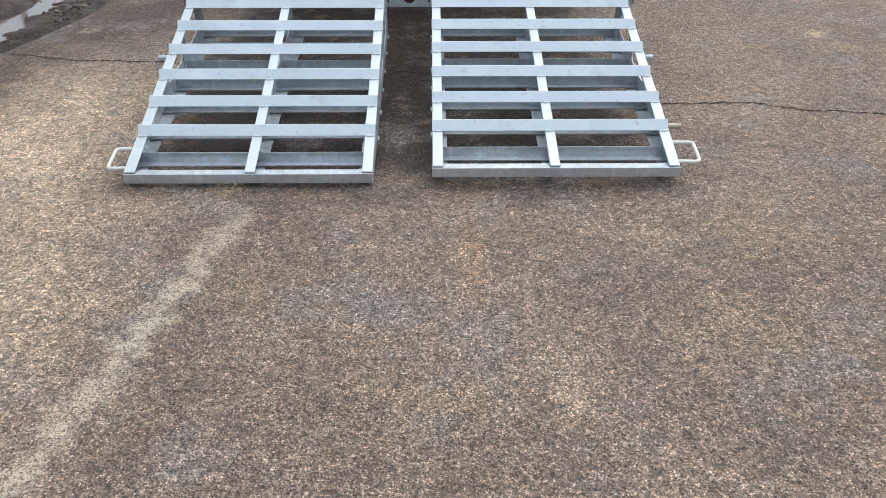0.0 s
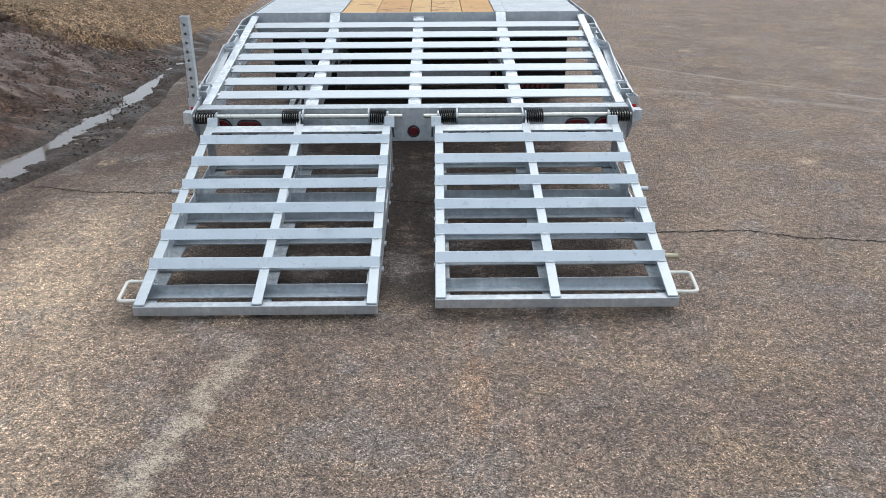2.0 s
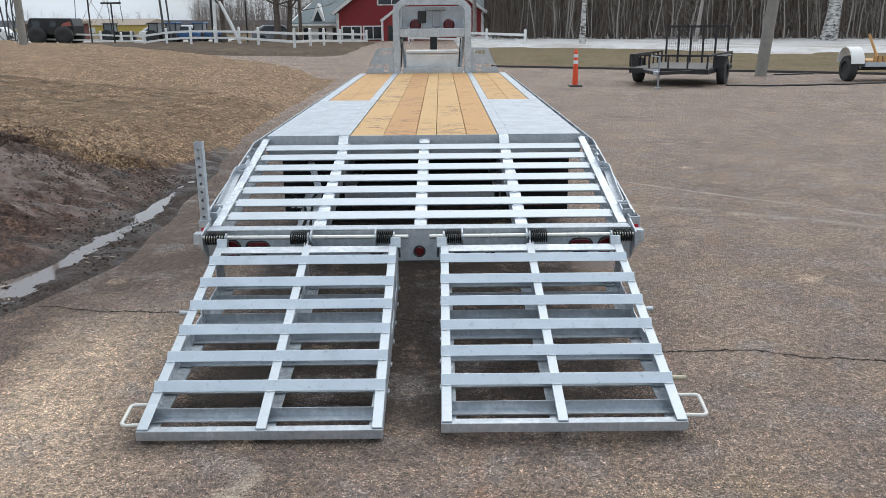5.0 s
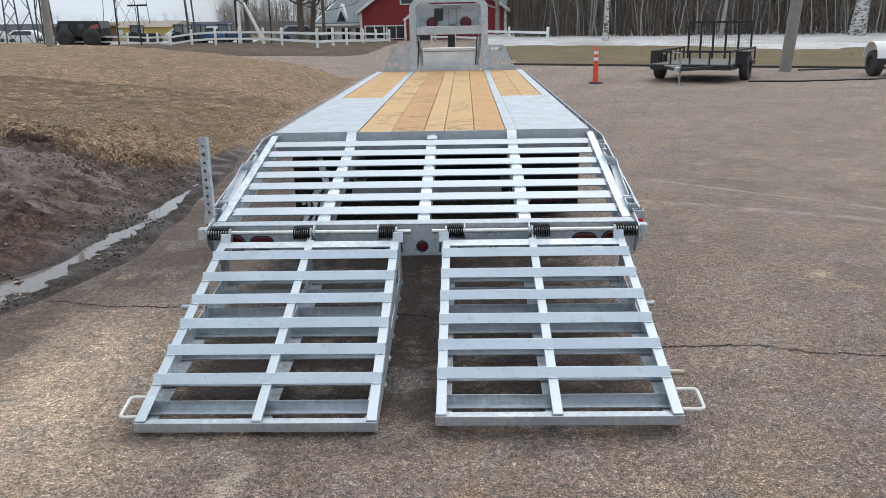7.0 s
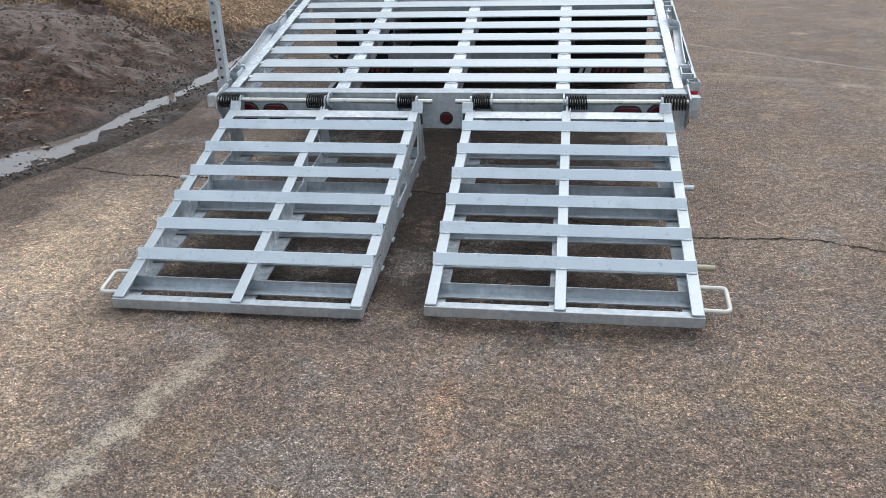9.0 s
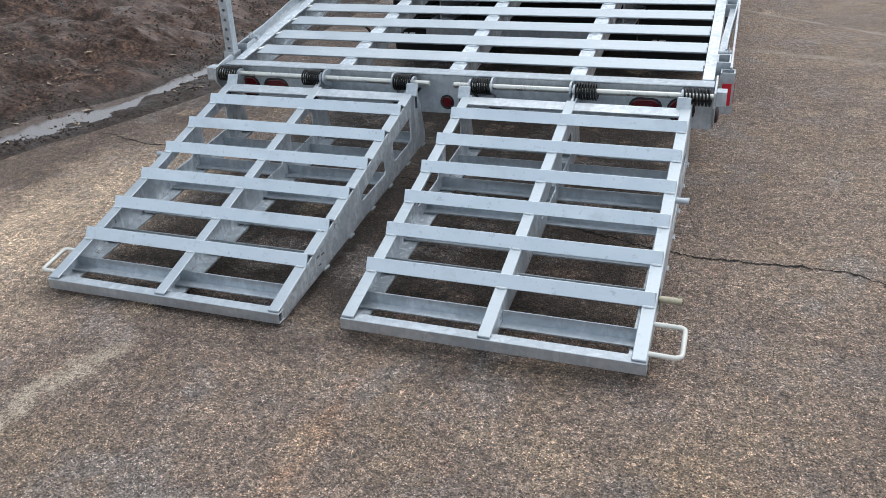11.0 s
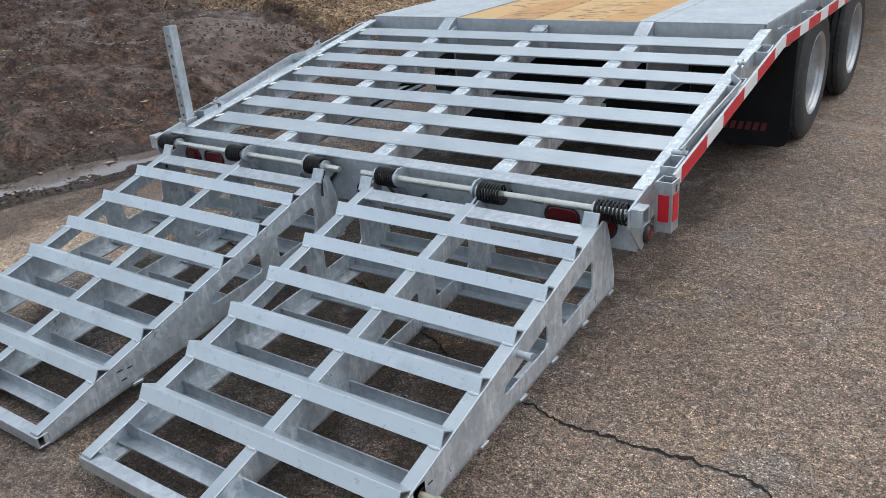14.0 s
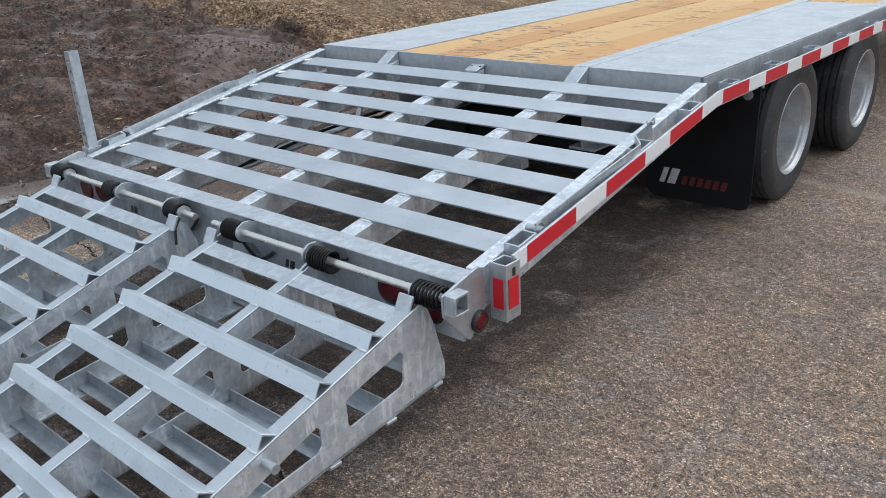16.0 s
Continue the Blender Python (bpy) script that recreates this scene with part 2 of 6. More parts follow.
def asphalt():
    """Worn lot: exposed aggregate, tan dust to the west, rust spots, an old rubbed-out paint line, tyre arcs."""
    a = Mat("worn_asphalt", 0.85, 0, 0.55)
    # broad colour: grey-brown binder, tan dust, dark stains, rust
    body = a.ramp(a.noise(0.8, 6, 0.62), (0.34, (0.150, 0.123, 0.106)), (0.5, (0.188, 0.154, 0.132)), (0.66, (0.235, 0.192, 0.158)))
    body = a.mix(a.ramp(a.noise(3.4, 7, 0.70), (0.50, 0.0), (0.68, 0.6)), body, (0.30, 0.25, 0.205))
    body = a.mix(a.ramp(a.noise(2.3, 7, 0.70, a.mapped((1, 1, 1), None, (7, 3, 0))), (0.50, 0.0), (0.68, 0.6)), body, (0.115, 0.094, 0.083))
    body = a.mix(a.ramp(a.noise(9.0, 6, 0.75, a.mapped((1, 1, 1), None, (1, 9, 0))), (0.52, 0.0), (0.68, 0.55)), body, (0.095, 0.075, 0.064))
    body = a.mix(a.ramp(a.noise(1.5, 6, 0.7, a.mapped((1, 1, 1), None, (11, 2, 0))), (0.50, 0.0), (0.64, 0.6)), body, (0.255, 0.200, 0.140))
    near = a.ramp(a.math("ADD", a.math("MULTIPLY", a.axis(1), 0.1), 0.5), (0.45, 1.0), (0.54, 0.0))
    west = a.math("MULTIPLY", a.math("ADD", a.axis(0), 0.70), -0.95)
    west = a.math("ADD", west, a.math("MULTIPLY", a.math("SUBTRACT", a.noise(1.9, 7, 0.66), 0.5), 2.2), True)
    body = a.mix(a.math("MULTIPLY", a.math("MULTIPLY", west, 0.92), near), body, (0.43, 0.355, 0.275))
    smear = a.math("MULTIPLY", a.math("ADD", a.axis(0), 1.80), -2.3)
    spread = a.ramp(a.math("MULTIPLY", a.axis(1), 0.1), (0.03, 0.0), (0.16, 1.9))
    smear = a.math("ADD", a.math("ADD", smear, spread), a.math("MULTIPLY", a.math("SUBTRACT", a.noise(2.6, 7, 0.7), 0.5), 2.4), True)
    along = a.ramp(a.math("MULTIPLY", a.axis(1), 0.1), (0.60, 1.0), (1.15, 0.0))
    body = a.mix(a.math("MULTIPLY", a.math("MULTIPLY", smear, 0.9), along), body, (0.074, 0.054, 0.043))
    # ragged damp patch; the shade beneath trailer and ramps is painted in with it
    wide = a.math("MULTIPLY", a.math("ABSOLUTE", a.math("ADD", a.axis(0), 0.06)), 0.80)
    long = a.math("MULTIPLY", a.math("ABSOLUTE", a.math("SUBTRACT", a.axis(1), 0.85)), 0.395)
    damp_shade = a.math("ADD", a.math("MAXIMUM", wide, long), a.math("MULTIPLY", a.math("SUBTRACT", a.noise(2.4, 7, 0.68), 0.5), 0.60))
    damp_shade = a.ramp(damp_shade, (0.82, 0.95), (1.06, 0.0))
    body = a.mix(damp_shade, body, (0.036, 0.028, 0.023))
    oil = a.noise(0.75, 6, 0.68, a.mapped((1, 0.6, 1), None, (0.4, 6.2, 0)))
    body = a.mix(a.ramp(oil, (0.48, 0.0), (0.62, 0.40)), body, (0.115, 0.090, 0.077))
    slate = a.noise(2.7, 6, 0.66, a.mapped((1, 1, 1), None, (8.1, 0.7, 0)))
    body = a.mix(a.ramp(slate, (0.52, 0.0), (0.64, 0.6)), body, (0.185, 0.180, 0.182))
    brick = a.noise(4.6, 6, 0.66, a.mapped((1, 1, 1), None, (1.9, 7.7, 0)))
    body = a.mix(a.ramp(brick, (0.56, 0.0), (0.66, 0.5)), body, (0.235, 0.175, 0.145))
    spot = a.math("ABSOLUTE", a.math("SUBTRACT", a.axis(0), 0.27))
    spot = a.math("ADD", spot, a.math("MULTIPLY", a.math("ABSOLUTE", a.math("ADD", a.axis(1), 1.95)), 0.16))
    spot = a.math("ADD", spot, a.math("MULTIPLY", a.math("SUBTRACT", a.noise(14, 6, 0.7), 0.5), 0.22))
    body = a.mix(a.ramp(spot, (0.0, 0.4), (0.10, 0.0)), body, (0.27, 0.15, 0.075))
    # pale dried-mud spots trodden onto the open lot
    spots = a.voronoi(1.7, a.mapped((1, 1, 1), None, (2.3, 5.1, 0)), out="Distance")
    spots = a.math("ADD", spots, a.math("MULTIPLY", a.math("SUBTRACT", a.noise(16, 6, 0.75), 0.5), 0.5))
    some = a.ramp(a.noise(1.1, 5, 0.6, a.mapped((1, 1, 1), None, (6, 9, 0))), (0.46, 0.0), (0.56, 1.0))
    body = a.mix(a.math("MULTIPLY", a.ramp(spots, (0.05, 0.70), (0.19, 0.0)), some), body, (0.40, 0.33, 0.25))
    rust = a.noise(2.1, 7, 0.62, a.mapped((1, 0.8, 1), None, (3.3, 1.7, 0)))
    body = a.mix(a.ramp(rust, (0.64, 0.0), (0.74, 0.5)), body, (0.27, 0.155, 0.085))
    # aggregate: a dull even matrix with sparse pale stones, small dark pits and grit
    stones, dist = a.voronoi(165, out="Color"), a.voronoi(165, out="Distance")
    tone, hue = a.axis(0, stones), a.axis(1, stones)
    small = a.axis(0, a.voronoi(340, out="Color"))
    mult = a.ramp(small, (0.0, 0.36), (0.4, 0.86), (0.8, 1.16), (1.0, 2.3))
    mult = a.mix(1.0, mult, a.ramp(tone, (0.0, 0.76), (0.5, 1.0), (1.0, 1.22)), "MULTIPLY")
    pale = a.math("MULTIPLY", a.ramp(tone, (0.82, 0.0), (0.93, 1.0)), a.ramp(dist, (0.30, 1.0), (0.48, 0.0)))
    mult = a.mix(pale, mult, (3.2, 3.1, 3.0))
    hole = a.math("MULTIPLY", a.ramp(tone, (0.15, 1.0), (0.25, 0.0)), a.ramp(dist, (0.30, 1.0), (0.50, 0.0)))
    mult = a.mix(hole, mult, (0.17, 0.17, 0.17))
    big = a.voronoi(48, a.mapped((1, 1, 1), None, (4, 4, 0)), out="Color")
    bigd = a.voronoi(48, a.mapped((1, 1, 1), None, (4, 4, 0)), out="Distance")
    chip = a.math("MULTIPLY", a.ramp(a.axis(0, big), (0.950, 0.0), (0.965, 1.0)), a.ramp(bigd, (0.26, 1.0), (0.38, 0.0)))
    mult = a.mix(chip, mult, (2.1, 2.1, 2.1))
    crumble = a.noise(24, 6, 0.74, a.mapped((1, 1, 1), None, (2, 2, 0)))
    mult = a.mix(1.0, mult, a.ramp(crumble, (0.38, 0.62), (0.50, 1.0), (0.62, 1.34)), "MULTIPLY")
    pits = a.noise(70, 5, 0.74)
    mult = a.mix(1.0, mult, a.ramp(pits, (0.38, 0.42), (0.50, 1.0), (0.64, 1.40)), "MULTIPLY")
    tinge = a.ramp(hue, (0.0, (1.08, 0.99, 0.88)), (0.5, (1.0, 1.0, 0.98)), (1.0, (0.98, 1.0, 1.02)))
    body = a.mix(1.0, body, a.mix(1.0, mult, tinge, "MULTIPLY"), "MULTIPLY")
    body = a.mix(1.0, body, (1.335, 1.215, 1.145), "MULTIPLY")
    # rubbed-out line running from the near west towards the ramp
    line = a.math("ABSOLUTE", a.math("ADD", a.math("ADD", a.math("MULTIPLY", a.axis(0), 0.978), a.math("MULTIPLY", a.axis(1), -0.208)), 0.262))
    line = a.math("ADD", line, a.math("MULTIPLY", a.math("SUBTRACT", a.noise(11, 7, 0.8), 0.5), 0.46))
    reach = a.ramp(a.math("MULTIPLY", a.axis(1), -0.25), (0.40, 0.0), (0.47, 1.0))
    body = a.mix(a.math("MULTIPLY", a.ramp(line, (0.0, 0.78), (0.070, 0.0)), a.math("MULTIPLY", reach, a.ramp(a.mix(0.5, tone, small), (0.30, 0.15), (0.52, 1.0)))), body, (0.72, 0.60, 0.46))
    # pale tyre arcs by the wheels and across the open lot
    arc = a.n.new("ShaderNodeVectorMath")
    arc.operation = "DISTANCE"
    a.l.new(a.geo.outputs["Position"], arc.inputs[0])
    arc.inputs[1].default_value = (-1.0, -5.4, 0)
    ring = a.math("ABSOLUTE", a.math("SUBTRACT", a.math("ADD", arc.outputs["Value"], a.math("MULTIPLY", a.noise(3, 4), 0.10)), 8.95))
    body = a.mix(a.math("MULTIPLY", a.ramp(ring, (0.015, 0.6), (0.08, 0.0)), a.ramp(a.noise(5, 5), (0.36, 0.1), (0.56, 0.9))), body, (0.42, 0.36, 0.30))
    scuff = a.math("ADD", a.math("MULTIPLY", a.axis(0), 0.657), a.math("MULTIPLY", a.axis(1), 0.754))
    scuff = a.math("ABSOLUTE", a.math("SUBTRACT", a.math("ADD", scuff, a.math("MULTIPLY", a.noise(1.2, 4), 0.10)), 4.573))
    body = a.mix(a.math("MULTIPLY", a.ramp(scuff, (0.008, 0.75), (0.035, 0.0)), a.ramp(a.noise(4, 5), (0.36, 0.1), (0.56, 0.95))), body, (0.44, 0.38, 0.32))
    a.color(body)
    a.rough(a.mix(damp_shade, a.ramp(pits, (0.3, 0.70), (0.7, 0.86)), (0.8, 0.8, 0.8)))
    a.bump(a.mix(0.5, dist, pits), 1.0, 0.014)
    return a.m


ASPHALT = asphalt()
CRACK = simple("crack_dirt", (0.007, 0.006, 0.005), 0.95, 0.0, 0.4, 20)


def bank_soil():
    """Wet churned mud low down, dead matted grass higher up."""
    a = Mat("mud_and_dead_grass", 0.8, 0, 0.3)
    big, mid, fine = a.noise(1.1, 6, 0.62), a.noise(7, 7, 0.7), a.noise(42, 5, 0.75)
    mud = a.ramp(mid, (0.34, (0.018, 0.011, 0.0085)), (0.5, (0.063, 0.041, 0.031)), (0.66, (0.115, 0.077, 0.058)))
    mud = a.mix(1.0, mud, a.ramp(fine, (0.40, 0.35), (0.5, 1.0), (0.60, 1.8)), "MULTIPLY")
    crumbs = a.noise(24, 5, 0.75, a.mapped((1, 1, 1), None, (2, 7, 0)))
    mud = a.mix(a.ramp(crumbs, (0.62, 0.0), (0.72, 0.55)), mud, (0.15, 0.112, 0.086))
    silt = a.noise(1.5, 6, 0.6, a.mapped((1, 1.4, 1), None, (5, 5, 0)))
    silted = a.ramp(silt, (0.54, 0.0), (0.62, 0.85))
    # a wet silty hollow below the turf's lip
    hollow = a.math("MAXIMUM", a.math("MULTIPLY", a.math("ABSOLUTE", a.math("ADD", a.math("ADD", a.axis(0), 4.15), a.math("MULTIPLY", a.math("SUBTRACT", a.axis(1), 3.0), 0.5))), 1.1),
                    a.math("MULTIPLY", a.math("ABSOLUTE", a.math("SUBTRACT", a.axis(1), 3.0)), 1.2))
    hollow = a.math("ADD", hollow, a.math("MULTIPLY", a.math("SUBTRACT", a.noise(2.8, 6, 0.66), 0.5), 2.2))
    silted = a.math("MAXIMUM", silted, a.ramp(hollow, (0.45, 0.95), (0.85, 0.0)))
    mud = a.mix(silted, mud, (0.135, 0.104, 0.090))
    red = a.noise(1.9, 6, 0.65, a.mapped((0.5, 1.6, 1), None, (9, 1, 0)))
    mud = a.mix(a.ramp(red, (0.52, 0.0), (0.66, 0.5)), mud, (0.070, 0.041, 0.029))
    # dark creases: relief shade painted into the mud's colour, bumped to match
    crease = a.math("ABSOLUTE", a.math("SUBTRACT", a.noise(3.2, 7, 0.68, a.mapped((0.8, 1.3, 1), None, (1, 4, 0), (0, 0, 0.6)), 0.6), 0.5))
    mud = a.mix(1.0, mud, a.ramp(crease, (0.0, (0.42, 0.36, 0.33)), (0.045, (1.08, 0.97, 0.92)), (0.12, (1.30, 1.15, 1.08))), "MULTIPLY")
    # soaked dark mud at the level of the puddle
    soaked = a.ramp(a.math("ADD", a.math("MULTIPLY", a.axis(2), 10.0), a.math("MULTIPLY", a.math("SUBTRACT", mid, 0.5), 0.5)), (0.25, 0.9), (0.75, 0.0))
    mud = a.mix(soaked, mud, a.ramp(fine, (0.40, (0.014, 0.010, 0.008)), (0.6, (0.062, 0.045, 0.036))))
    # matted dead grass: fine streaks, thin and bare patches
    blades = a.noise(46, 6, 0.82, a.mapped((1, 0.55, 1), None, (0, 0, 0), (0, 0, 0.5)))
    straw = a.ramp(blades, (0.42, (0.055, 0.037, 0.024)), (0.5, (0.245, 0.180, 0.118)), (0.58, (0.54, 0.42, 0.29)))
    tufts = a.noise(15, 6, 0.75)
    straw = a.mix(1.0, straw, a.ramp(tufts, (0.40, (0.42, 0.38, 0.34)), (0.5, (1.02, 0.96, 0.90)), (0.60, (1.62, 1.52, 1.42))), "MULTIPLY")
    patch = a.noise(4.2, 7, 0.72)
    straw = a.mix(1.0, straw, a.ramp(patch, (0.36, (0.58, 0.49, 0.44)), (0.5, (0.92, 0.86, 0.83)), (0.64, (1.14, 1.08, 1.03))), "MULTIPLY")
    straw = a.mix(a.ramp(big, (0.46, 0.0), (0.66, 0.55)), straw, (0.135, 0.094, 0.056))
    olive = a.noise(2.2, 6, 0.66, a.mapped((1, 1, 1), None, (3, 6, 0)))
    straw = a.mix(a.ramp(olive, (0.54, 0.0), (0.70, 0.4)), straw, (0.120, 0.092, 0.050))
    reach = a.math("MAXIMUM", a.math("SUBTRACT", -2.80, a.axis(0)), 0.10)
    lip = a.math("SUBTRACT", a.math("SUBTRACT", a.axis(1), 3.75), a.math("DIVIDE", 0.26, reach))
    lip = a.math("ADD", lip, a.math("MULTIPLY", a.math("SUBTRACT", a.noise(1.5, 7, 0.72), 0.5), 3.0))
    cover = a.ramp(a.math("ADD", a.math("MULTIPLY", lip, 0.4), 0.5), (0.42, 0.0), (0.60, 1.0))
    cover = a.math("MULTIPLY", cover, a.ramp(a.math("ADD", fine, a.math("MULTIPLY", lip, 0.12)), (0.36, 0.25), (0.5, 1.0)))
    a.color(a.mix(cover, mud, straw))
    wet = a.mix(silted, a.ramp(a.noise(2.6, 5), (0.36, 0.42), (0.62, 0.88)), (0.27, 0.27, 0.27))
    a.rough(a.mix(cover, wet, (0.92, 0.92, 0.92)))
    relief = a.mix(0.35, a.mix(0.5, mid, a.mix(0.5, fine, a.mix(cover, crumbs, tufts))), crease)
    a.bump(relief, 1.0, 0.06)
    return a.m


BANK = bank_soil()


def dull_grass():
    a = Mat("dull_verge_grass", 0.95, 0, 0.2)
    n1, n2 = a.noise(0.5, 6, 0.65), a.noise(9, 5, 0.7)
    c = a.ramp(n2, (0.3, (0.085, 0.062, 0.035)), (0.5, (0.17, 0.13, 0.075)), (0.72, (0.27, 0.21, 0.125)))
    a.color(a.mix(a.ramp(n1, (0.45, 0.0), (0.68, 0.6)), c, (0.10, 0.085, 0.045)))
    a.bump(n2, 0.6, 0.05)
    return a.m


GRASS_DULL = dull_grass()


def old_snow():
    a = Mat("old_spring_snow", 0.7)
    n1, n2 = a.noise(0.35, 6, 0.6), a.noise(3, 5)
    c = a.ramp(n2, (0.3, (0.42, 0.41, 0.40)), (0.7, (0.60, 0.60, 0.60)))
    a.color(a.mix(a.ramp(n1, (0.46, 0.0), (0.64, 0.7)), c, (0.30, 0.26, 0.22)))
    a.bump(n2, 0.4, 0.08)
    return a.m


SNOW = old_snow()
WATER = Mat("puddle_water", 0.03, 0, 1.0)
WATER.color((0.150, 0.122, 0.108))
WATER.rough(WATER.ramp(WATER.noise(3, 4), (0.40, 0.02), (0.7, 0.16)))
WATER = WATER.m

# ---- mesh building ----
class G:
    """Collects faces for one mesh."""

    def __init__(self):
        self.v, self.f = [], []

    def add(self, verts, faces):
        o = len(self.v)
        self.v += [tuple(p) for p in verts]
        self.f += [tuple(o + i for i in q) for q in faces]
        return self

    def hexa(self, p):
        return self.add(p, [(3, 2, 1, 0), (4, 5, 6, 7), (0, 1, 5, 4), (1, 2, 6, 5), (2, 3, 7, 6), (3, 0, 4, 7)])

    def box(self, x0, x1, y0, y1, z0, z1):
        return self.hexa([(x0, y0, z0), (x1, y0, z0), (x1, y1, z0), (x0, y1, z0), (x0, y0, z1), (x1, y0, z1), (x1, y1, z1), (x0, y1, z1)])

    def bar(self, a, b, wide, deep, up=(0, 0, 1)):
        """A rectangular bar from a to b: wide across, deep below the line a-b."""
        a, b, up = Vector(a), Vector(b), Vector(up)
        d = (b - a).normalized()
        s = d.cross(up).normalized() * wide / 2
        u = s.cross(d).normalized() * deep
        return self.hexa([a - s - u, a + s - u, b + s - u, b - s - u, a - s, a + s, b + s, b - s])

    def prism(self, loop, off):
        """A closed flat outline, pushed along off."""
        n, off = len(loop), Vector(off)
        top = [tuple(Vector(p) + off) for p in loop]
        return self.add(list(loop) + top, [tuple(range(n - 1, -1, -1)), tuple(range(n, 2 * n))] + [(i, (i + 1) % n, n + (i + 1) % n, n + i) for i in range(n)])

    def plate(self, loops, off):
        """An outline with holes (lists of 3D points in one plane), pushed along off."""
        from mathutils.geometry import tessellate_polygon
        pts = [p for lo in loops for p in lo]
        tris = tessellate_polygon([[Vector(p) for p in lo] for lo in loops])
        n, off = len(pts), Vector(off)
        walls, k = [], 0
        for lo in loops:
            m = len(lo)
            walls += [(k + i, k + (i + 1) % m, n + k + (i + 1) % m, n + k + i) for i in range(m)]
            k += m
        return self.add(list(pts) + [tuple(Vector(p) + off) for p in pts], [tuple(t) for t in tris] + [tuple(n + i for i in reversed(t)) for t in tris] + walls)

    def sweep(self, pts, r, n=8, caps=True, flat=1.0):
        """A round rod along a line of points."""
        pts = [Vector(p) for p in pts]
        rings, ref = [], None
        for i, p in enumerate(pts):
            d = (pts[min(i + 1, len(pts) - 1)] - pts[max(i - 1, 0)]).normalized()
            if ref is None:
                ref = d.orthogonal().normalized()
            ref = (ref - d * ref.dot(d)).normalized()
            t = d.cross(ref)
            rad = r[i] if isinstance(r, (list, tuple)) else r
            rings.append([p + ref * rad * math.cos(2 * math.pi * k / n) + t * rad * flat * math.sin(2 * math.pi * k / n) for k in range(n)])
        f = [(i * n + k, i * n + (k + 1) % n, (i + 1) * n + (k + 1) % n, (i + 1) * n + k) for i in range(len(pts) - 1) for k in range(n)]
        if caps:
            f += [tuple(range(n - 1, -1, -1)), tuple((len(pts) - 1) * n + k for k in range(n))]
        return self.add([p for q in rings for p in q], f)

    def lathe(self, c, axis, profile, n=32):
        """profile: (along, radius) pairs turned about the axis through c."""
        c, ax = Vector(c), Vector(axis).normalized()
        u = ax.orthogonal().normalized()
        w = ax.cross(u)
        vs = [c + ax * s + (u * math.cos(2 * math.pi * k / n) + w * math.sin(2 * math.pi * k / n)) * r for s, r in profile for k in range(n)]
        return self.add(vs, [(i * n + k, i * n + (k + 1) % n, (i + 1) * n + (k + 1) % n, (i + 1) * n + k) for i in range(len(profile) - 1) for k in range(n)])

    def mesh(self, name, mat, bevel=0.0, smooth=False):
        me = bpy.data.meshes.new(name)
        bm = bmesh.new()
        vs = [bm.verts.new(p) for p in self.v]
        for q in self.f:
            if len(set(q)) > 2:
                try:
                    bm.faces.new([vs[i] for i in q])
                except ValueError:
                    pass
        bmesh.ops.recalc_face_normals(bm, faces=bm.faces)
        if bevel:
            edges = [e for e in bm.edges if len(e.link_faces) == 2 and e.calc_face_angle(0) > 0.7]
            bmesh.ops.bevel(bm, geom=edges, offset=bevel, segments=1, affect="EDGES", clamp_overlap=True)
        bm.to_mesh(me)
        bm.free()
        me.materials.append(mat)
        if smooth:
            me.polygons.foreach_set("use_smooth", [True] * len(me.polygons))
            me.set_sharp_from_angle(angle=radians(38))
        return me


def part(name, g, mat, parent, label="", bevel=0.0, smooth=False, at=None):
    """One mesh object under a thing or a part. g: a G, or a mesh to share."""
    ob = new(name, g.mesh(name, mat, bevel, smooth) if isinstance(g, G) else g)
    ob.parent = parent
    if at is not None:
        ob.matrix_basis = at if isinstance(at, Matrix) else Matrix.Translation(at)
    return tagged(ob, label)


def thing(name, label, category, group="", kind="", g=None, mat=None, bevel=0.0, smooth=False, at=None):
    """A top-level thing: a mesh, or an empty that parents its parts."""
    ob = new(name, g.mesh(name, mat, bevel, smooth) if g else None)
    if at is not None:
        ob.matrix_basis = at if isinstance(at, Matrix) else Matrix.Translation(at)
    return tagged(ob, label, category, group, kind)


def arc(c, r, a0, a1, n, plane="yz"):
    """Points of an arc in a plane."""
    out = []
    for i in range(n + 1):
        a = radians(a0 + (a1 - a0) * i / n)
        u, w = r * math.cos(a), r * math.sin(a)
        out.append({"yz": (c[0], c[1] + u, c[2] + w), "xz": (c[0] + u, c[1], c[2] + w), "xy": (c[0] + u, c[1] + w, c[2])}[plane])
    return out

# ---- ground ----
def sheet(xs, ys, height):
    """A grid mesh over xs and ys."""
    g = G()
    g.v = [(x, y, height(x, y)) for y in ys for x in xs]
    n = len(xs)
    g.f = [(j * n + i, j * n + i + 1, (j + 1) * n + i + 1, (j + 1) * n + i) for j in range(len(ys) - 1) for i in range(n - 1)]
    return g


def steps(a, b, n, power=1.0):
    return [a + (b - a) * (i / n) ** power for i in range(n + 1)]


def fbm(x, y, s=1.0, o=5, seed=0.0):
    return noise.fractal(Vector((x * s + seed, y * s - seed, seed * 0.37)), 1.0, 2.0, o)


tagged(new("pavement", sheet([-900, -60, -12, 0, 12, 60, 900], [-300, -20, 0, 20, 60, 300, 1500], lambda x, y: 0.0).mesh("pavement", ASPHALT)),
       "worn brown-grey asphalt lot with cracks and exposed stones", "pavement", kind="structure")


def smooth01(v):
    v = max(0.0, min(1.0, v))
    return v * v * (3 - 2 * v)


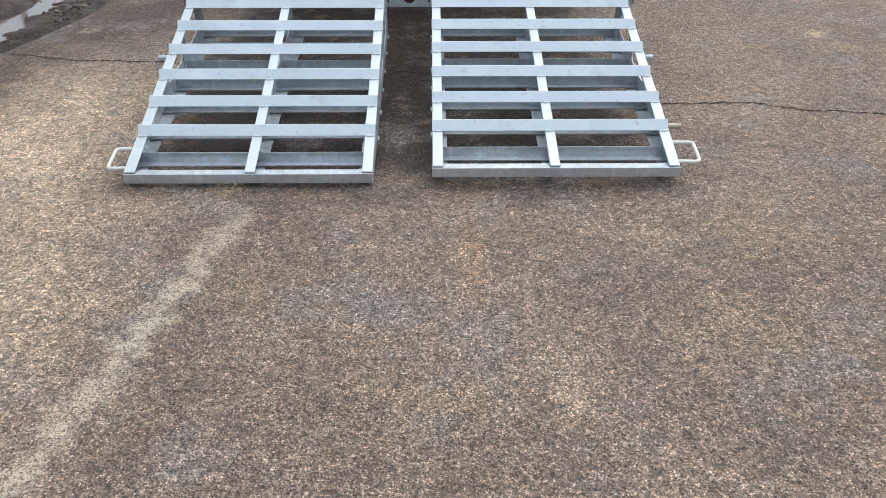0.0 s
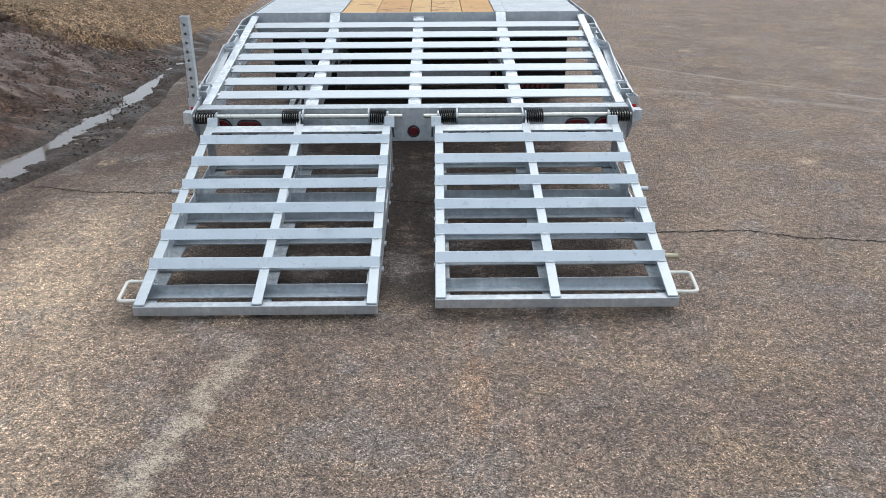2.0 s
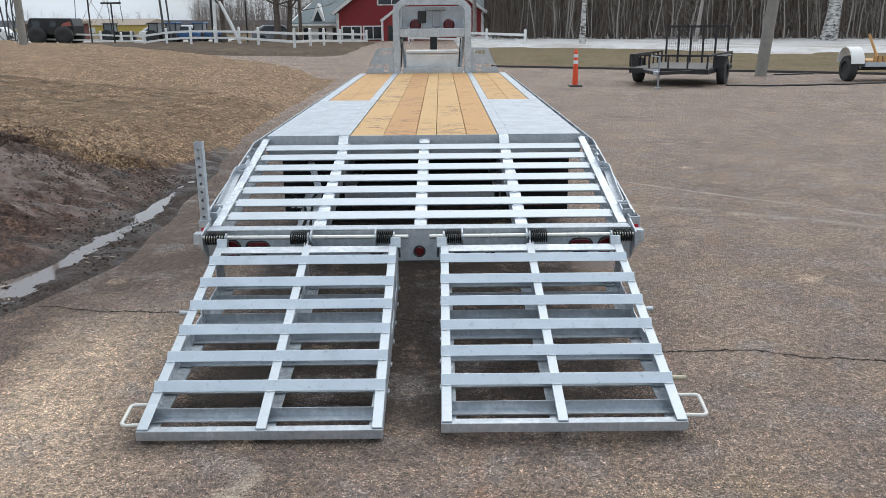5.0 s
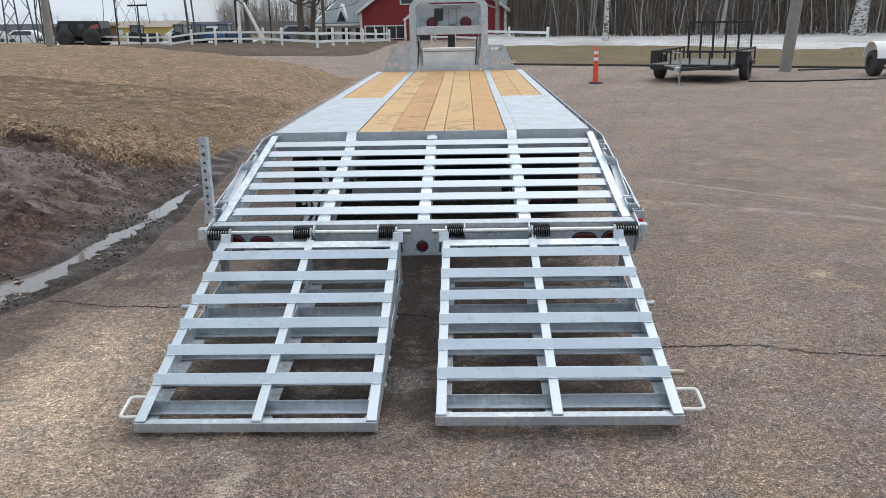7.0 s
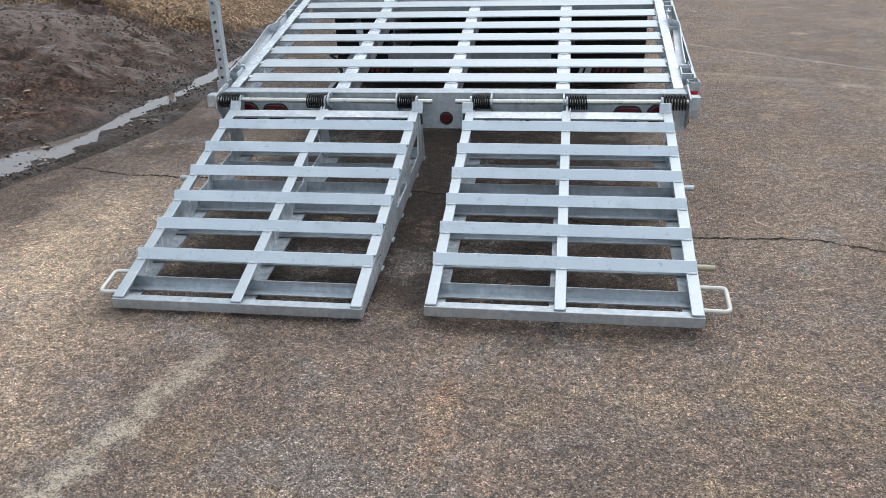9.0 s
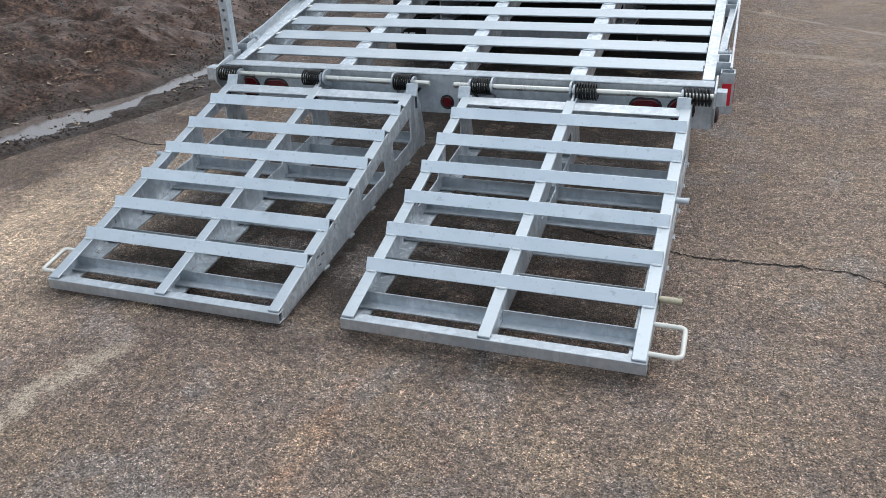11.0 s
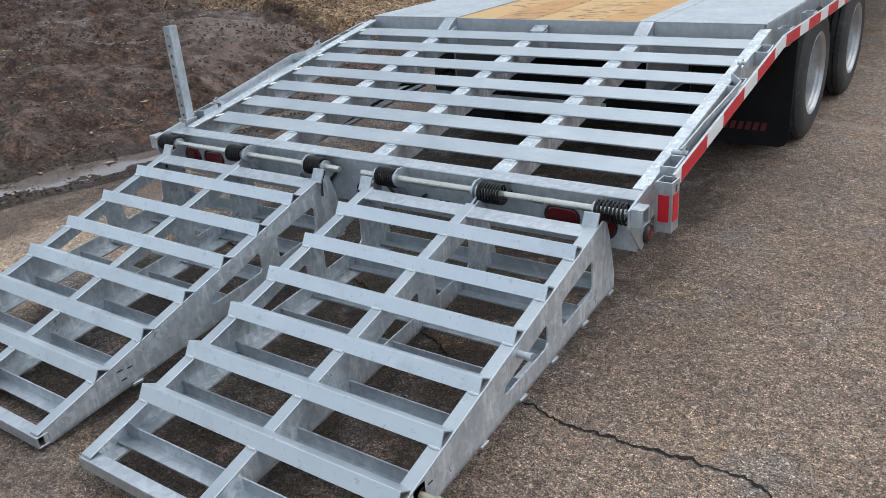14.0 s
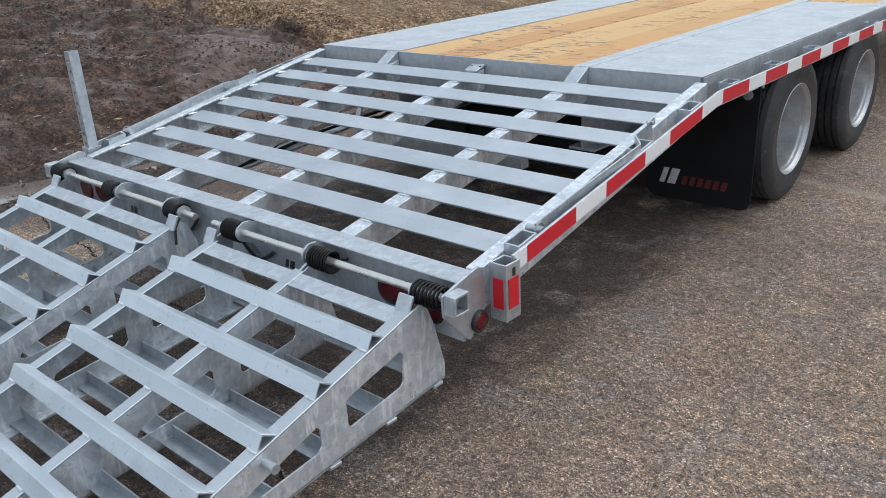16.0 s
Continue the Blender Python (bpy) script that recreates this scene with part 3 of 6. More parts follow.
def bank_edge(y):
    """Where the mud meets the asphalt."""
    return -2.17 - 0.33 * smooth01((1.3 - y) / 1.5) - 0.22 * smooth01((y - 2.2) / 2.0) - 0.50 * smooth01((y - 4) / 5) + 0.03 * math.sin(y * 1.9) + 0.018 * math.sin(y * 5.3) + 0.06 * max(-6, min(0, y + 0.3))


def gutter_line(y):
    """The puddle's middle line beside the asphalt."""
    return -2.59 - 0.42 * smooth01((1.5 - y) / 1.7) - 0.05 * max(0, y - 3)


def bank_height(x, y):
    d = bank_edge(y) - x
    wide = 0.085 + 0.205 * smooth01((1.3 - y) / 1.1) - 0.04 * smooth01((y - 3) / 2)
    gutter = gutter_line(y)
    dip = math.exp(-((x - gutter - 0.04 * math.sin(y * 3.1)) / wide) ** 2) * (1 - smooth01((y - 3.2) / 1.5)) * smooth01((y + 2.6) / 1.6) * (1.05 + 0.42 * math.sin(y * 4.3 + 1) * smooth01((y - 0.8) / 0.6))
    z = -0.03 + 0.052 * smooth01((d + 0.04) / 0.22) - 0.021 * dip * (1 + 0.5 * fbm(x, y, 3.4, 4, 1.7)) + 0.006 * dip * fbm(x, y, 9.0, 3, 4.7)
    e = max(0.0, gutter - wide - x + 0.08 * math.sin(y * 2.3))
    rise = 0.30 * e if e < 1.3 else 0.39 + 0.72 * (1 - math.exp(-(e - 1.3) / 5.5))
    z += rise * (0.70 + 0.30 * smooth01((y + 1) / 5)) - 0.10 * smooth01((y - 6) / 6) * smooth01(e / 3)
    z += smooth01((d - 0.02) / 0.2) * (0.011 * fbm(x, y, 5.5, 5, 3.1) + 0.004 * math.sin((y - 0.4 * x) * 95) * (1 - dip) * smooth01((x - gutter - 0.05) / 0.1))
    z += smooth01((d - 0.6) / 0.6) * (0.055 * fbm(x, y, 1.15, 4, 8.2) + 0.020 * fbm(x, y, 4.2, 4, 1.4))
    # wheel ruts and ridges running down the muddy part
    wet = smooth01((d - 0.5) / 0.5) * (1 - smooth01((y - 4.2) / 0.8))
    if wet > 0:
        u, v = 0.80 * x + 0.60 * y, -0.60 * x + 0.80 * y
        z += wet * (0.150 * (0.35 - abs(fbm(u * 0.35, v, 1.5, 3, 4.4))) + 0.052 * (0.3 - abs(fbm(u * 0.6, v, 4.5, 3, 6.1))) + 0.016 * fbm(x, y, 13.0, 3, 2.9))
    # the turf's broken lip above the mud
    lip = y - 3.75 - 0.26 / max(-2.80 - x, 0.10) + 0.5 * fbm(x, y, 0.9, 4, 5.0)
    z += 0.120 * smooth01(lip / 0.14) * smooth01((d - 0.5) / 0.4) * (1 - smooth01((lip - 0.3) / 4))
    # the far end falls to the cross road
    return z - 2.4 * smooth01((y - 20.5 - 0.85 * (d - 0.5)) / 8)


bx = [-80, -60, -45, -34, -26, -20, -16, -13.5, -11.5] + steps(-10, -4.2, 130)[:-1] + steps(-4.2, -2.05, 110)
by = [-300, -150, -70, -35, -18, -11] + steps(-7, -1, 40)[:-1] + steps(-1, 7, 220)[:-1] + steps(7, 60, 120)
tagged(new("bank", sheet(bx, by, bank_height).mesh("bank", BANK, smooth=True)),
       "sloping bank of wet churned mud rising to dead matted grass", "bank", kind="structure")

pool = G()
rows_w = steps(-2.4, 4.6, 40)
for y in rows_w:
    gx = gutter_line(y)
    pool.v += [(gx - 0.55, y, 0.0125), (gx + 0.02, y, 0.0125), (min(gx + 0.30, bank_edge(y) - 0.16), y, 0.0125)]
pool.f = [(3 * j + k, 3 * j + k + 1, 3 * j + k + 4, 3 * j + k + 3) for j in range(len(rows_w) - 1) for k in range(2)]
tagged(new("water", pool.mesh("water", WATER)), "shallow muddy puddle lying in the gutter beside the asphalt", "puddle", kind="structure")


def crack(name, pts, wide, seed):
    """A jagged open crack: a thin dark strip with ragged sides."""
    rng = random.Random(seed)
    g, left, right = G(), [], []
    dense = []
    for (x0, y0), (x1, y1) in zip(pts, pts[1:]):
        n = max(2, int(math.hypot(x1 - x0, y1 - y0) / 0.011))
        dense += [(x0 + (x1 - x0) * i / n, y0 + (y1 - y0) * i / n) for i in range(n)]
    wob, swell = 0.0, 0.8
    for x, y in dense:
        wob = 0.72 * wob + rng.uniform(-0.009, 0.009)
        swell = 0.75 * swell + 0.25 * rng.uniform(0.1, 1.9)
        w = wide * swell * rng.uniform(0.35, 1.0)
        left.append((x, y + wob - w, 0.003))
        right.append((x, y + wob + w, 0.003))
    n = len(left)
    g.add(left + right, [(i, i + 1, n + i + 1, n + i) for i in range(n - 1)])
    return tagged(new(name, g.mesh(name, CRACK)), "dark jagged open crack across the asphalt", "crack", kind="structure")


crack("crack", [(-2.40, 0.30), (-1.95, 0.18), (-1.69, 0.17), (-1.45, 0.15), (-0.9, 0.02), (-0.4, 0.05), (-0.03, -0.013), (0.4, -0.22), (0.8, -0.40), (1.06, -0.49), (1.31, -0.535), (1.64, -0.515), (1.81, -0.52), (1.9, -0.57), (2.03, -0.63), (2.2, -0.635), (2.37, -0.672), (2.8, -0.70), (3.6, -0.9), (4.6, -0.95)], 0.0072, 4)
crack("crack", [(-1.95, 0.22), (-1.98, 0.5), (-1.93, 0.9), (-2.02, 1.3), (-2.0, 1.9)], 0.003, 5)
crack("crack", [(-0.12, -0.62), (0.02, -0.665), (0.16, -0.70), (0.5, -0.74)], 0.0028, 6)


# litter in the mud, straw blades and tufts in the turf
def scatter(name, mat, count, seed, label, category, where, shape):
    rng = random.Random(seed)
    g = G()
    n = 0
    while n < count:
        x, y = rng.uniform(-9.5, -2.3), rng.uniform(-0.8, 12)
        if not where(x, y, rng):
            continue
        n += 1
        shape(g, x, y, bank_height(x, y), rng)
    return tagged(new(name, g.mesh(name, mat)), label, category, kind="stuff")


def chip(g, x, y, z, rng):
    r, a = rng.uniform(0.004, 0.012) * rng.choice((1, 1, 1.8)), rng.uniform(0, 6.28)
    q = []
    for k in range(4):
        b = a + k * 1.57 + rng.uniform(-0.3, 0.3)
        f = r * (rng.uniform(1.0, 2.6) if k % 2 else rng.uniform(0.4, 0.9))
        q.append((x + f * math.cos(b), y + f * math.sin(b), z + rng.uniform(0.002, 0.014)))
    g.add(q, [(0, 1, 2), (0, 2, 3)])


def clod(g, x, y, z, rng):
    r = rng.uniform(0.003, 0.009) * rng.choice((0.6, 0.8, 1, 1, 1.4, 2.0))
    vs = [(x + r * rng.uniform(0.7, 1.2) * math.cos(k * 1.05), y + r * rng.uniform(0.7, 1.2) * math.sin(k * 1.05), z - 0.004) for k in range(6)]
    vs += [(x + 0.55 * r * math.cos(k * 2.1 + 0.4), y + 0.55 * r * math.sin(k * 2.1 + 0.4), z + r * rng.uniform(0.35, 0.8)) for k in range(3)]
    g.add(vs, [(0, 1, 6), (1, 2, 6), (2, 7, 6), (2, 3, 7), (3, 4, 7), (4, 8, 7), (4, 5, 8), (5, 0, 8), (0, 6, 8), (6, 7, 8)])


def blade(g, x, y, z, rng):
    for _ in range(4):
        a, l, w = rng.uniform(0, 6.28), rng.uniform(0.03, 0.085), rng.uniform(0.0016, 0.0034)
        bx0, by0 = x + rng.uniform(-0.03, 0.03), y + rng.uniform(-0.03, 0.03)
        cx, cy = math.cos(a), math.sin(a)
        lift = rng.uniform(0.004, 0.022)
        g.add([(bx0 - cy * w, by0 + cx * w, z - 0.006), (bx0 + cy * w, by0 - cx * w, z - 0.006), (bx0 + cx * l, by0 + cy * l, z + lift)], [(0, 1, 2)])


def in_turf(x, y, rng):
    lip = y - 3.85 - 0.26 / max(-2.80 - x, 0.10) + 0.7 * fbm(x, y, 1.3, 4, 2.0)
    return lip > rng.uniform(-0.7, 0.9) and x < bank_edge(y) - 0.3


def in_mud(x, y, rng):
    return y < 4.6 and x < bank_edge(y) - 0.12 and fbm(x, y, 1.5, 3, 7.7) > rng.uniform(-0.5, 0.5)


STRAW = simple("straw_blades", (0.225, 0.168, 0.115), 0.9, 0.0, 0.6, 9, 0, 90)
LITTER = simple("pale_leaf_litter", (0.30, 0.235, 0.17), 0.9, 0.0, 0.5, 7, 0, 60)
CLODS = simple("dark_mud_clods", (0.038, 0.026, 0.020), 0.9, 0.0, 0.3, 9, 0.3, 60)
scatter("turf", STRAW, 42000, 31, "matted dead grass blades on the bank", "grass", in_turf, blade)
scatter("litter", LITTER, 1300, 32, "pale dead leaves and chips trodden into the mud", "litter", in_mud, chip)
scatter("clods", CLODS, 26000, 33, "small lumps of churned mud", "mud", in_mud, clod)

# ---- the trailer ----
DECK = 0.863
WELD = simple("zinc_coated_weld", (0.74, 0.765, 0.78), 0.35, 0.7, 0.15, 60, 0.3, 120)


def tail(y):
    """Height of the sloping tail's top at y."""
    return 0.4985 + 0.1915 * y


trailer = thing("gooseneck_trailer", "long galvanised flatbed trailer with wooden deck, slatted tail and lowered ramps", "trailer")
SIDES = (-1, 1)

# ramps: hinged at y = 0, toe at y = -1.46
RX = ((0.124, 0.169), (0.611, 0.655), (1.106, 1.152))


def ramp(s, toe):
    """One ramp; s: side, toe: height of its toe's top."""
    slope = (0.476 - toe) / 1.415

    def top(y):
        return toe + slope * (y + 1.46)

    def low(y):
        return toe - 0.045 + (0.200 - toe + 0.045) / 1.515 * (y + 1.46)

    def X(v):
        return s * v

    toe_bar = G()
    x0, x1 = sorted((X(0.122), X(1.154)))
    c0, c1 = sorted((X(0.1225), X(1.146)))
    w, d, t = 0.045, 0.042, 0.006
    y0 = -1.466
    # an open square tube with visible ends
    z0 = toe - d
    toe_bar.plate([[(x0, y0, z0), (x0, y0 + w, z0), (x0, y0 + w, toe), (x0, y0, toe)], [(x0, y0 + t, z0 + t), (x0, y0 + w - t, z0 + t), (x0, y0 + w - t, toe - t), (x0, y0 + t, toe - t)]], (x1 - x0, 0, 0))
    root = part("ramp", toe_bar, GALV, trailer, "lowered galvanised loading ramp with angle-iron cleats", 0.0015)
    # stringers: bent channels with lightening holes
    for k, (xa, xb) in enumerate(RX):
        g = G()
        outer = xb if k == 2 else xa
        if k == 1:
            outer = xb
        inner = xa if outer == xb else xb
        out = []
        out += [(-1.44, low(-1.44)), (-1.44, top(-1.44))]
        out += [(-0.10, top(-0.10)), (-0.035, 0.485), (-0.008, 0.47), (0.020, 0.40), (0.060, 0.245), (0.057, low(0.055))]
        h1 = [(-0.132, 0.372), (-0.120, 0.358), (-0.124, 0.268), (-0.138, 0.254), (-0.338, 0.228), (-0.350, 0.238), (-0.350, 0.312), (-0.338, 0.324)]
        h2 = [(-0.460, 0.292), (-0.448, 0.280), (-0.448, 0.222), (-0.462, 0.208), (-0.705, 0.184), (-0.722, 0.194), (-0.710, 0.214)]
        xo = X(outer)
        th = X(0.006 if inner > outer else -0.006)
        loops = [[(xo, y, z) for y, z in lo] for lo in (out, h1, h2)]
        g.plate(loops, (th, 0, 0))
        a, b = sorted((X(xa), X(xb)))
        ys = (-1.458, -0.06)
        flange = G().hexa([(a, ys[0], top(ys[0]) - 0.0), (b, ys[0], top(ys[0])), (b, ys[1], top(ys[1])), (a, ys[1], top(ys[1])),
                (a, ys[0], top(ys[0]) + 0.007), (b, ys[0], top(ys[0]) + 0.007), (b, ys[1], top(ys[1]) + 0.007), (a, ys[1], top(ys[1]) + 0.007)])
        yl = (-1.425, 0.054)
        a, b = sorted((X(outer), X(outer + (0.064 if inner > outer else -0.064))))
        g.hexa([(a, yl[0], low(yl[0]) - 0.004), (b, yl[0], low(yl[0]) - 0.004), (b, yl[1], low(yl[1]) - 0.004), (a, yl[1], low(yl[1]) - 0.004),
                (a, yl[0], low(yl[0]) + 0.003), (b, yl[0], low(yl[0]) + 0.003), (b, yl[1], low(yl[1]) + 0.003), (a, yl[1], low(yl[1]) + 0.003)])
        web = part("stringer", g, GALV_SIDE, root)
        part("top_flange", flange, GALV_SLAT, web, bevel=0.002)
    # cleats: inverted angle iron
    c, t = 0.036, 0.006
    cleat = G().prism([(c0, -c, 0.0), (c0, 0.0, c), (c0, c, 0.0), (c0, c - t * 1.4, 0.0), (c0, 0.0, c - t * 1.4), (c0, -c + t * 1.4, 0.0)], (c1 - c0, 0, 0))
    cleat_mesh = cleat.mesh("cleat", GALV_CLEAT, 0.0012)
    ang = math.degrees(math.atan(slope))
    ramp_bead = G().sweep([(-0.018, 0.001, 0), (-0.006, -0.001, 0.001), (0.018, 0.0, 0)], [0.003, 0.0045, 0.003], 6).mesh("weld_bead", WELD, smooth=True)
    for y in (-1.203, -1.006, -0.811, -0.615, -0.418, -0.218):
        for xa, xb in RX:
            part("weld_bead", ramp_bead, WELD, root, at=pose(X((xa + xb) / 2), y - c, top(y - c) + 0.009, ang, 0, 0))
        part("cleat", cleat_mesh, GALV_CLEAT, root, at=pose(0, y, top(y) + 0.0065, ang, 0, 0))
    flat = G().box(x0 + 0.03, x1 - 0.03, -0.035, 0.03, -0.004, 0.006).mesh("header_bar", GALV, 0.0012)
    part("header_bar", flat, GALV, root, at=pose(0, -0.098, top(-0.098) - 0.001, ang, 0, 0))
    # angles across the lower chord, two bays, with feet below
    bays = ((RX[0][0] + 0.007, RX[1][1] - 0.007), (RX[1][1] + 0.001, RX[2][1] - 0.007))
    for xa, xb in bays:
        a, b = sorted((X(xa), X(xb)))
        ang_mesh = None
        for y in (-1.300, -1.075, -0.835, -0.609, -0.403, -0.180, 0.030):
            if ang_mesh is None:
                q = G().box(a, b, -0.046, 0.0, 0.0, 0.005)
                q.box(a, b, -0.005, 0.0, 0.005, 0.046)
                ang_mesh = q.mesh("cross_angle", GALV)
            part("cross_angle", ang_mesh, GALV, root, at=(0, y, low(y) + 0.004))
    for y in (-1.075, -0.835, -0.609, -0.403, -0.180, 0.030):
        for xa in (RX[0][0], RX[2][1]):
            a, b = sorted((X(xa) - 0.008, X(xa) + 0.008))
            part("foot", G().box(a, b, y - 0.032, y + 0.01, low(y) - 0.014, low(y) - 0.003), GALV, root, bevel=0.002)
    # slots punched through the webs near the toe
    for k, xa in enumerate((RX[0][0], RX[2][1])):
        out = -1 if k == 0 else 1
        for sy, sz in ((-1.150, 0.126), (-1.112, 0.121), (-1.142, 0.088)):
            part("slot", G().box(*sorted((X(xa + out * 0.0003), X(xa + out * 0.0012))), sy, sy + 0.022, toe - 0.062 + sz, toe - 0.057 + sz), BLACK_PAINT, root)
    # lifting handle
    hx = X(1.150)
    ex = X(1.252 if s > 0 else 1.238)
    hz = toe + 0.008
    r = 0.02
    sx = s
    path = [(hx, -1.405, hz - 0.008), (ex - sx * r, -1.405, hz - 0.01)]
    path += [(ex - sx * r + sx * r * math.sin(radians(v)), -1.405 + r - r * math.cos(radians(v)), hz - 0.008) for v in (30, 60, 90)]
    path += [(ex, -1.265 - r, hz + 0.012)]
    path += [(ex - sx * r + sx * r * math.cos(radians(v)), -1.265 - r + r * math.sin(radians(v)), hz + 0.016) for v in (30, 60, 90)]
    path += [(hx, -1.265, hz + 0.016)]
    part("handle", G().sweep(path, 0.0085, 10), HANDLE, root, "bent rod lifting handle", smooth=True)
    # stop pin half way up
    k = G().sweep([(X(1.148), -0.634, 0.284), (X(1.186), -0.634, 0.284)], 0.012, 14)
    k.sweep([(X(1.184), -0.634, 0.284), (X(1.200), -0.634, 0.284)], 0.0135, 14)
    part("stop_pin", k, GALV, root, "round galvanised stop pin", smooth=True)
    if s > 0:
        k = G().sweep([(1.14, -1.145, 0.138), (1.228, -1.145, 0.138)], 0.0125, 14)
        k.box(1.146, 1.152, -1.173, -1.123, 0.104, 0.171)
        k.sweep([(1.216, -1.145, 0.121), (1.216, -1.145, 0.156)], 0.003, 6)
        k.sweep([(1.216 + 0.017 * math.sin(v / 10 * math.pi), -1.145 + 0.004, 0.138 + 0.019 * math.cos(v / 10 * math.pi)) for v in range(11)], 0.002, 6)
        k.sweep([(1.160, -1.145, 0.136), (1.160, -1.157, 0.111), (1.160, -1.153, 0.098)], 0.0045, 6)
        part("latch_pin", k, PINGOLD, root, "brassy latch pin with a ring clip", smooth=True)
    # lugs round the hinge rod, square stops on the outer two
    for x, tab in ((0.143, True), (0.636, False), (1.106, True)):
        xa = X(x)
        lug = [(xa - 0.005, -0.09, top(-0.09))] + arc((xa - 0.005, 0.0, 0.506), 0.030, 205, -60, 12) + [(xa - 0.005, 0.01, 0.42), (xa - 0.005, -0.06, 0.40)]
        part("hinge_lug", G().prism(lug, (0.010, 0, 0)), GALV, root)
        if tab:
            dx = X(0.012 if x > 0.6 else -0.012)
            tb = G().box(-0.029, 0.029, -0.032, 0.030, 0, 0.012)
            part("stop_tab", tb, GALV, root, bevel=0.003, at=pose(xa + dx, -0.060, 0.487, 62, 0, 0))
            part("roll_pin", G().sweep([(xa + dx * 2.6, -0.040, 0.505), (xa + dx * 2.6, -0.066, 0.47), (xa + dx * 2.9, -0.076, 0.405)], 0.0055, 8), BLACK_PAINT, root, "black clip pin hanging beside the hinge lug", smooth=True)
    return root


for s in SIDES:
    ramp(s, 0.062 if s < 0 else 0.087)

# hinge rods with torsion springs
for s in SIDES:
    part("hinge_rod", G().sweep([(s * 0.061, 0, 0.506), (s * 1.262, 0, 0.510)], 0.0130, 18), ZINC, trailer, "zinc-plated round hinge rod", smooth=True)
    for xa, xb in ((0.152, 0.243), (0.640, 0.738), (1.110, 1.226)):
        turns, n = 8, 12
        pts = [(s * (xa + (xb - xa) * i / (turns * n)), 0.036 * math.cos(2 * math.pi * i / n), 0.506 + 0.036 * math.sin(2 * math.pi * i / n)) for i in range(turns * n + 1)]
        end = Vector(pts[-1])
        pts += [tuple(end + Vector((0, 0.02, -0.01))), tuple(end + Vector((0, 0.05, 0.01)))]
        part("torsion_spring", G().sweep(pts, 0.0043, 7), SPRING, trailer, "black coiled torsion spring", smooth=True)
    for x in (0.249, 0.618):
        xa = s * x - 0.004
        loop = [(xa, 0.062, 0.53), (xa, 0.03, 0.545), (xa, 0.0, 0.546)] + arc((xa, 0.0, 0.508), 0.034, 110, 250, 7)[1:] + [(xa, 0.03, 0.46), (xa, 0.062, 0.40)]
        part("hinge_bracket", G().prism(loop, (0.009, 0, 0)), GALV, trailer)
    xa = s * 1.236
    pl = [(xa, y, z) for y, z in ((-0.035, 0.468), (-0.035, 0.535), (0.05, 0.556), (0.128, 0.572), (0.152, 0.560), (0.158, 0.43), (0.082, 0.348), (0.066, 0.356))]
    end_plate = part("end_plate", G().prism(pl, (s * 0.009, 0, 0)), GALV, trailer, bevel=0.0012)
    blk = G()
    for q in ((-0.034, 0.030, 0.533, 0.541), (-0.034, 0.030, 0.477, 0.485), (-0.034, -0.026, 0.485, 0.533), (0.022, 0.030, 0.485, 0.533)):
        blk.box(min(s * 1.246, s * 1.288), max(s * 1.246, s * 1.288), *q)
    part("rod_keeper", blk, GALV, end_plate, "short square tube keeping the rod end", 0.001)
    lamp = G().lathe((s * 1.245, 0.120, 0.396), (s, 0, 0), [(0, 0.036), (0.010, 0.036), (0.014, 0.031), (0.012, 0.027)], 24)
    part("side_lamp", lamp, BLACK_PAINT, end_plate, "round red side marker lamp in black rubber", smooth=True)
    part("side_lens", G().lathe((s * 1.245, 0.120, 0.396), (s, 0, 0), [(0.010, 0.028), (0.015, 0.024), (0.018, 0.0001)], 24), RED_LENS, end_plate, smooth=True)

# rear crossmember with lamp cut-outs
def oval(cx, cz, w, h, y, n=8):
    r = h / 2
    pts = []
    for a in range(-90, 91, 180 // n):
        pts.append((cx + w / 2 - r + r * math.cos(radians(a)), y, cz + r * math.sin(radians(a))))
    for a in range(90, 271, 180 // n):
        pts.append((cx - w / 2 + r + r * math.cos(radians(a)), y, cz + r * math.sin(radians(a))))
    return pts


LAMPS = [(-1.100, 0.425, 0.125, 0.118), (-0.945, 0.430, 0.150, 0.090), (0.0, 0.40, 0.074, 0.074), (0.945, 0.430, 0.150, 0.090), (1.100, 0.425, 0.125, 0.118)]
rear_loops = [[(-1.234, 0.062, 0.345), (1.234, 0.062, 0.345), (1.234, 0.062, 0.531), (-1.234, 0.062, 0.531)]] + [oval(cx, cz, w, h, 0.062) for cx, cz, w, h in LAMPS]
rear = part("rear_crossmember", G().plate(rear_loops, (0, 0.008, 0)), GALV, trailer, "galvanised rear crossmember with recessed lamps")
for cx, cz, w, h in LAMPS:
    lamp = part("tail_lamp", G().prism(oval(cx, cz, w, h, 0.066), (0, 0.03, 0)), BLACK_PAINT, rear, "dark red tail lamp in a black grommet")
    ring = G().prism(oval(cx, cz, w - 0.022, h - 0.022, 0.060), (0, 0.02, 0))
    part("lens", ring, RED_LENS, rear, bevel=0.003)
for x0 in (0.389, -0.70):
    for quad in (((0.0, -0.010), (0.018, -0.010), (0.028, 0.022), (0.010, 0.022)), ((0.026, -0.010), (0.052, -0.010), (0.062, 0.022), (0.036, 0.022))):
        part("stencil_mark", G().prism([(x0 + a, 0.0612, 0.396 + b) for a, b in quad], (0, 0.0006, 0)), BLACK_PAINT, rear)
hd = G().box(-1.234, 1.234, 0.056, 0.150, 0.5315, 0.541)
part("rear_header", hd, GALV, trailer, bevel=0.003)

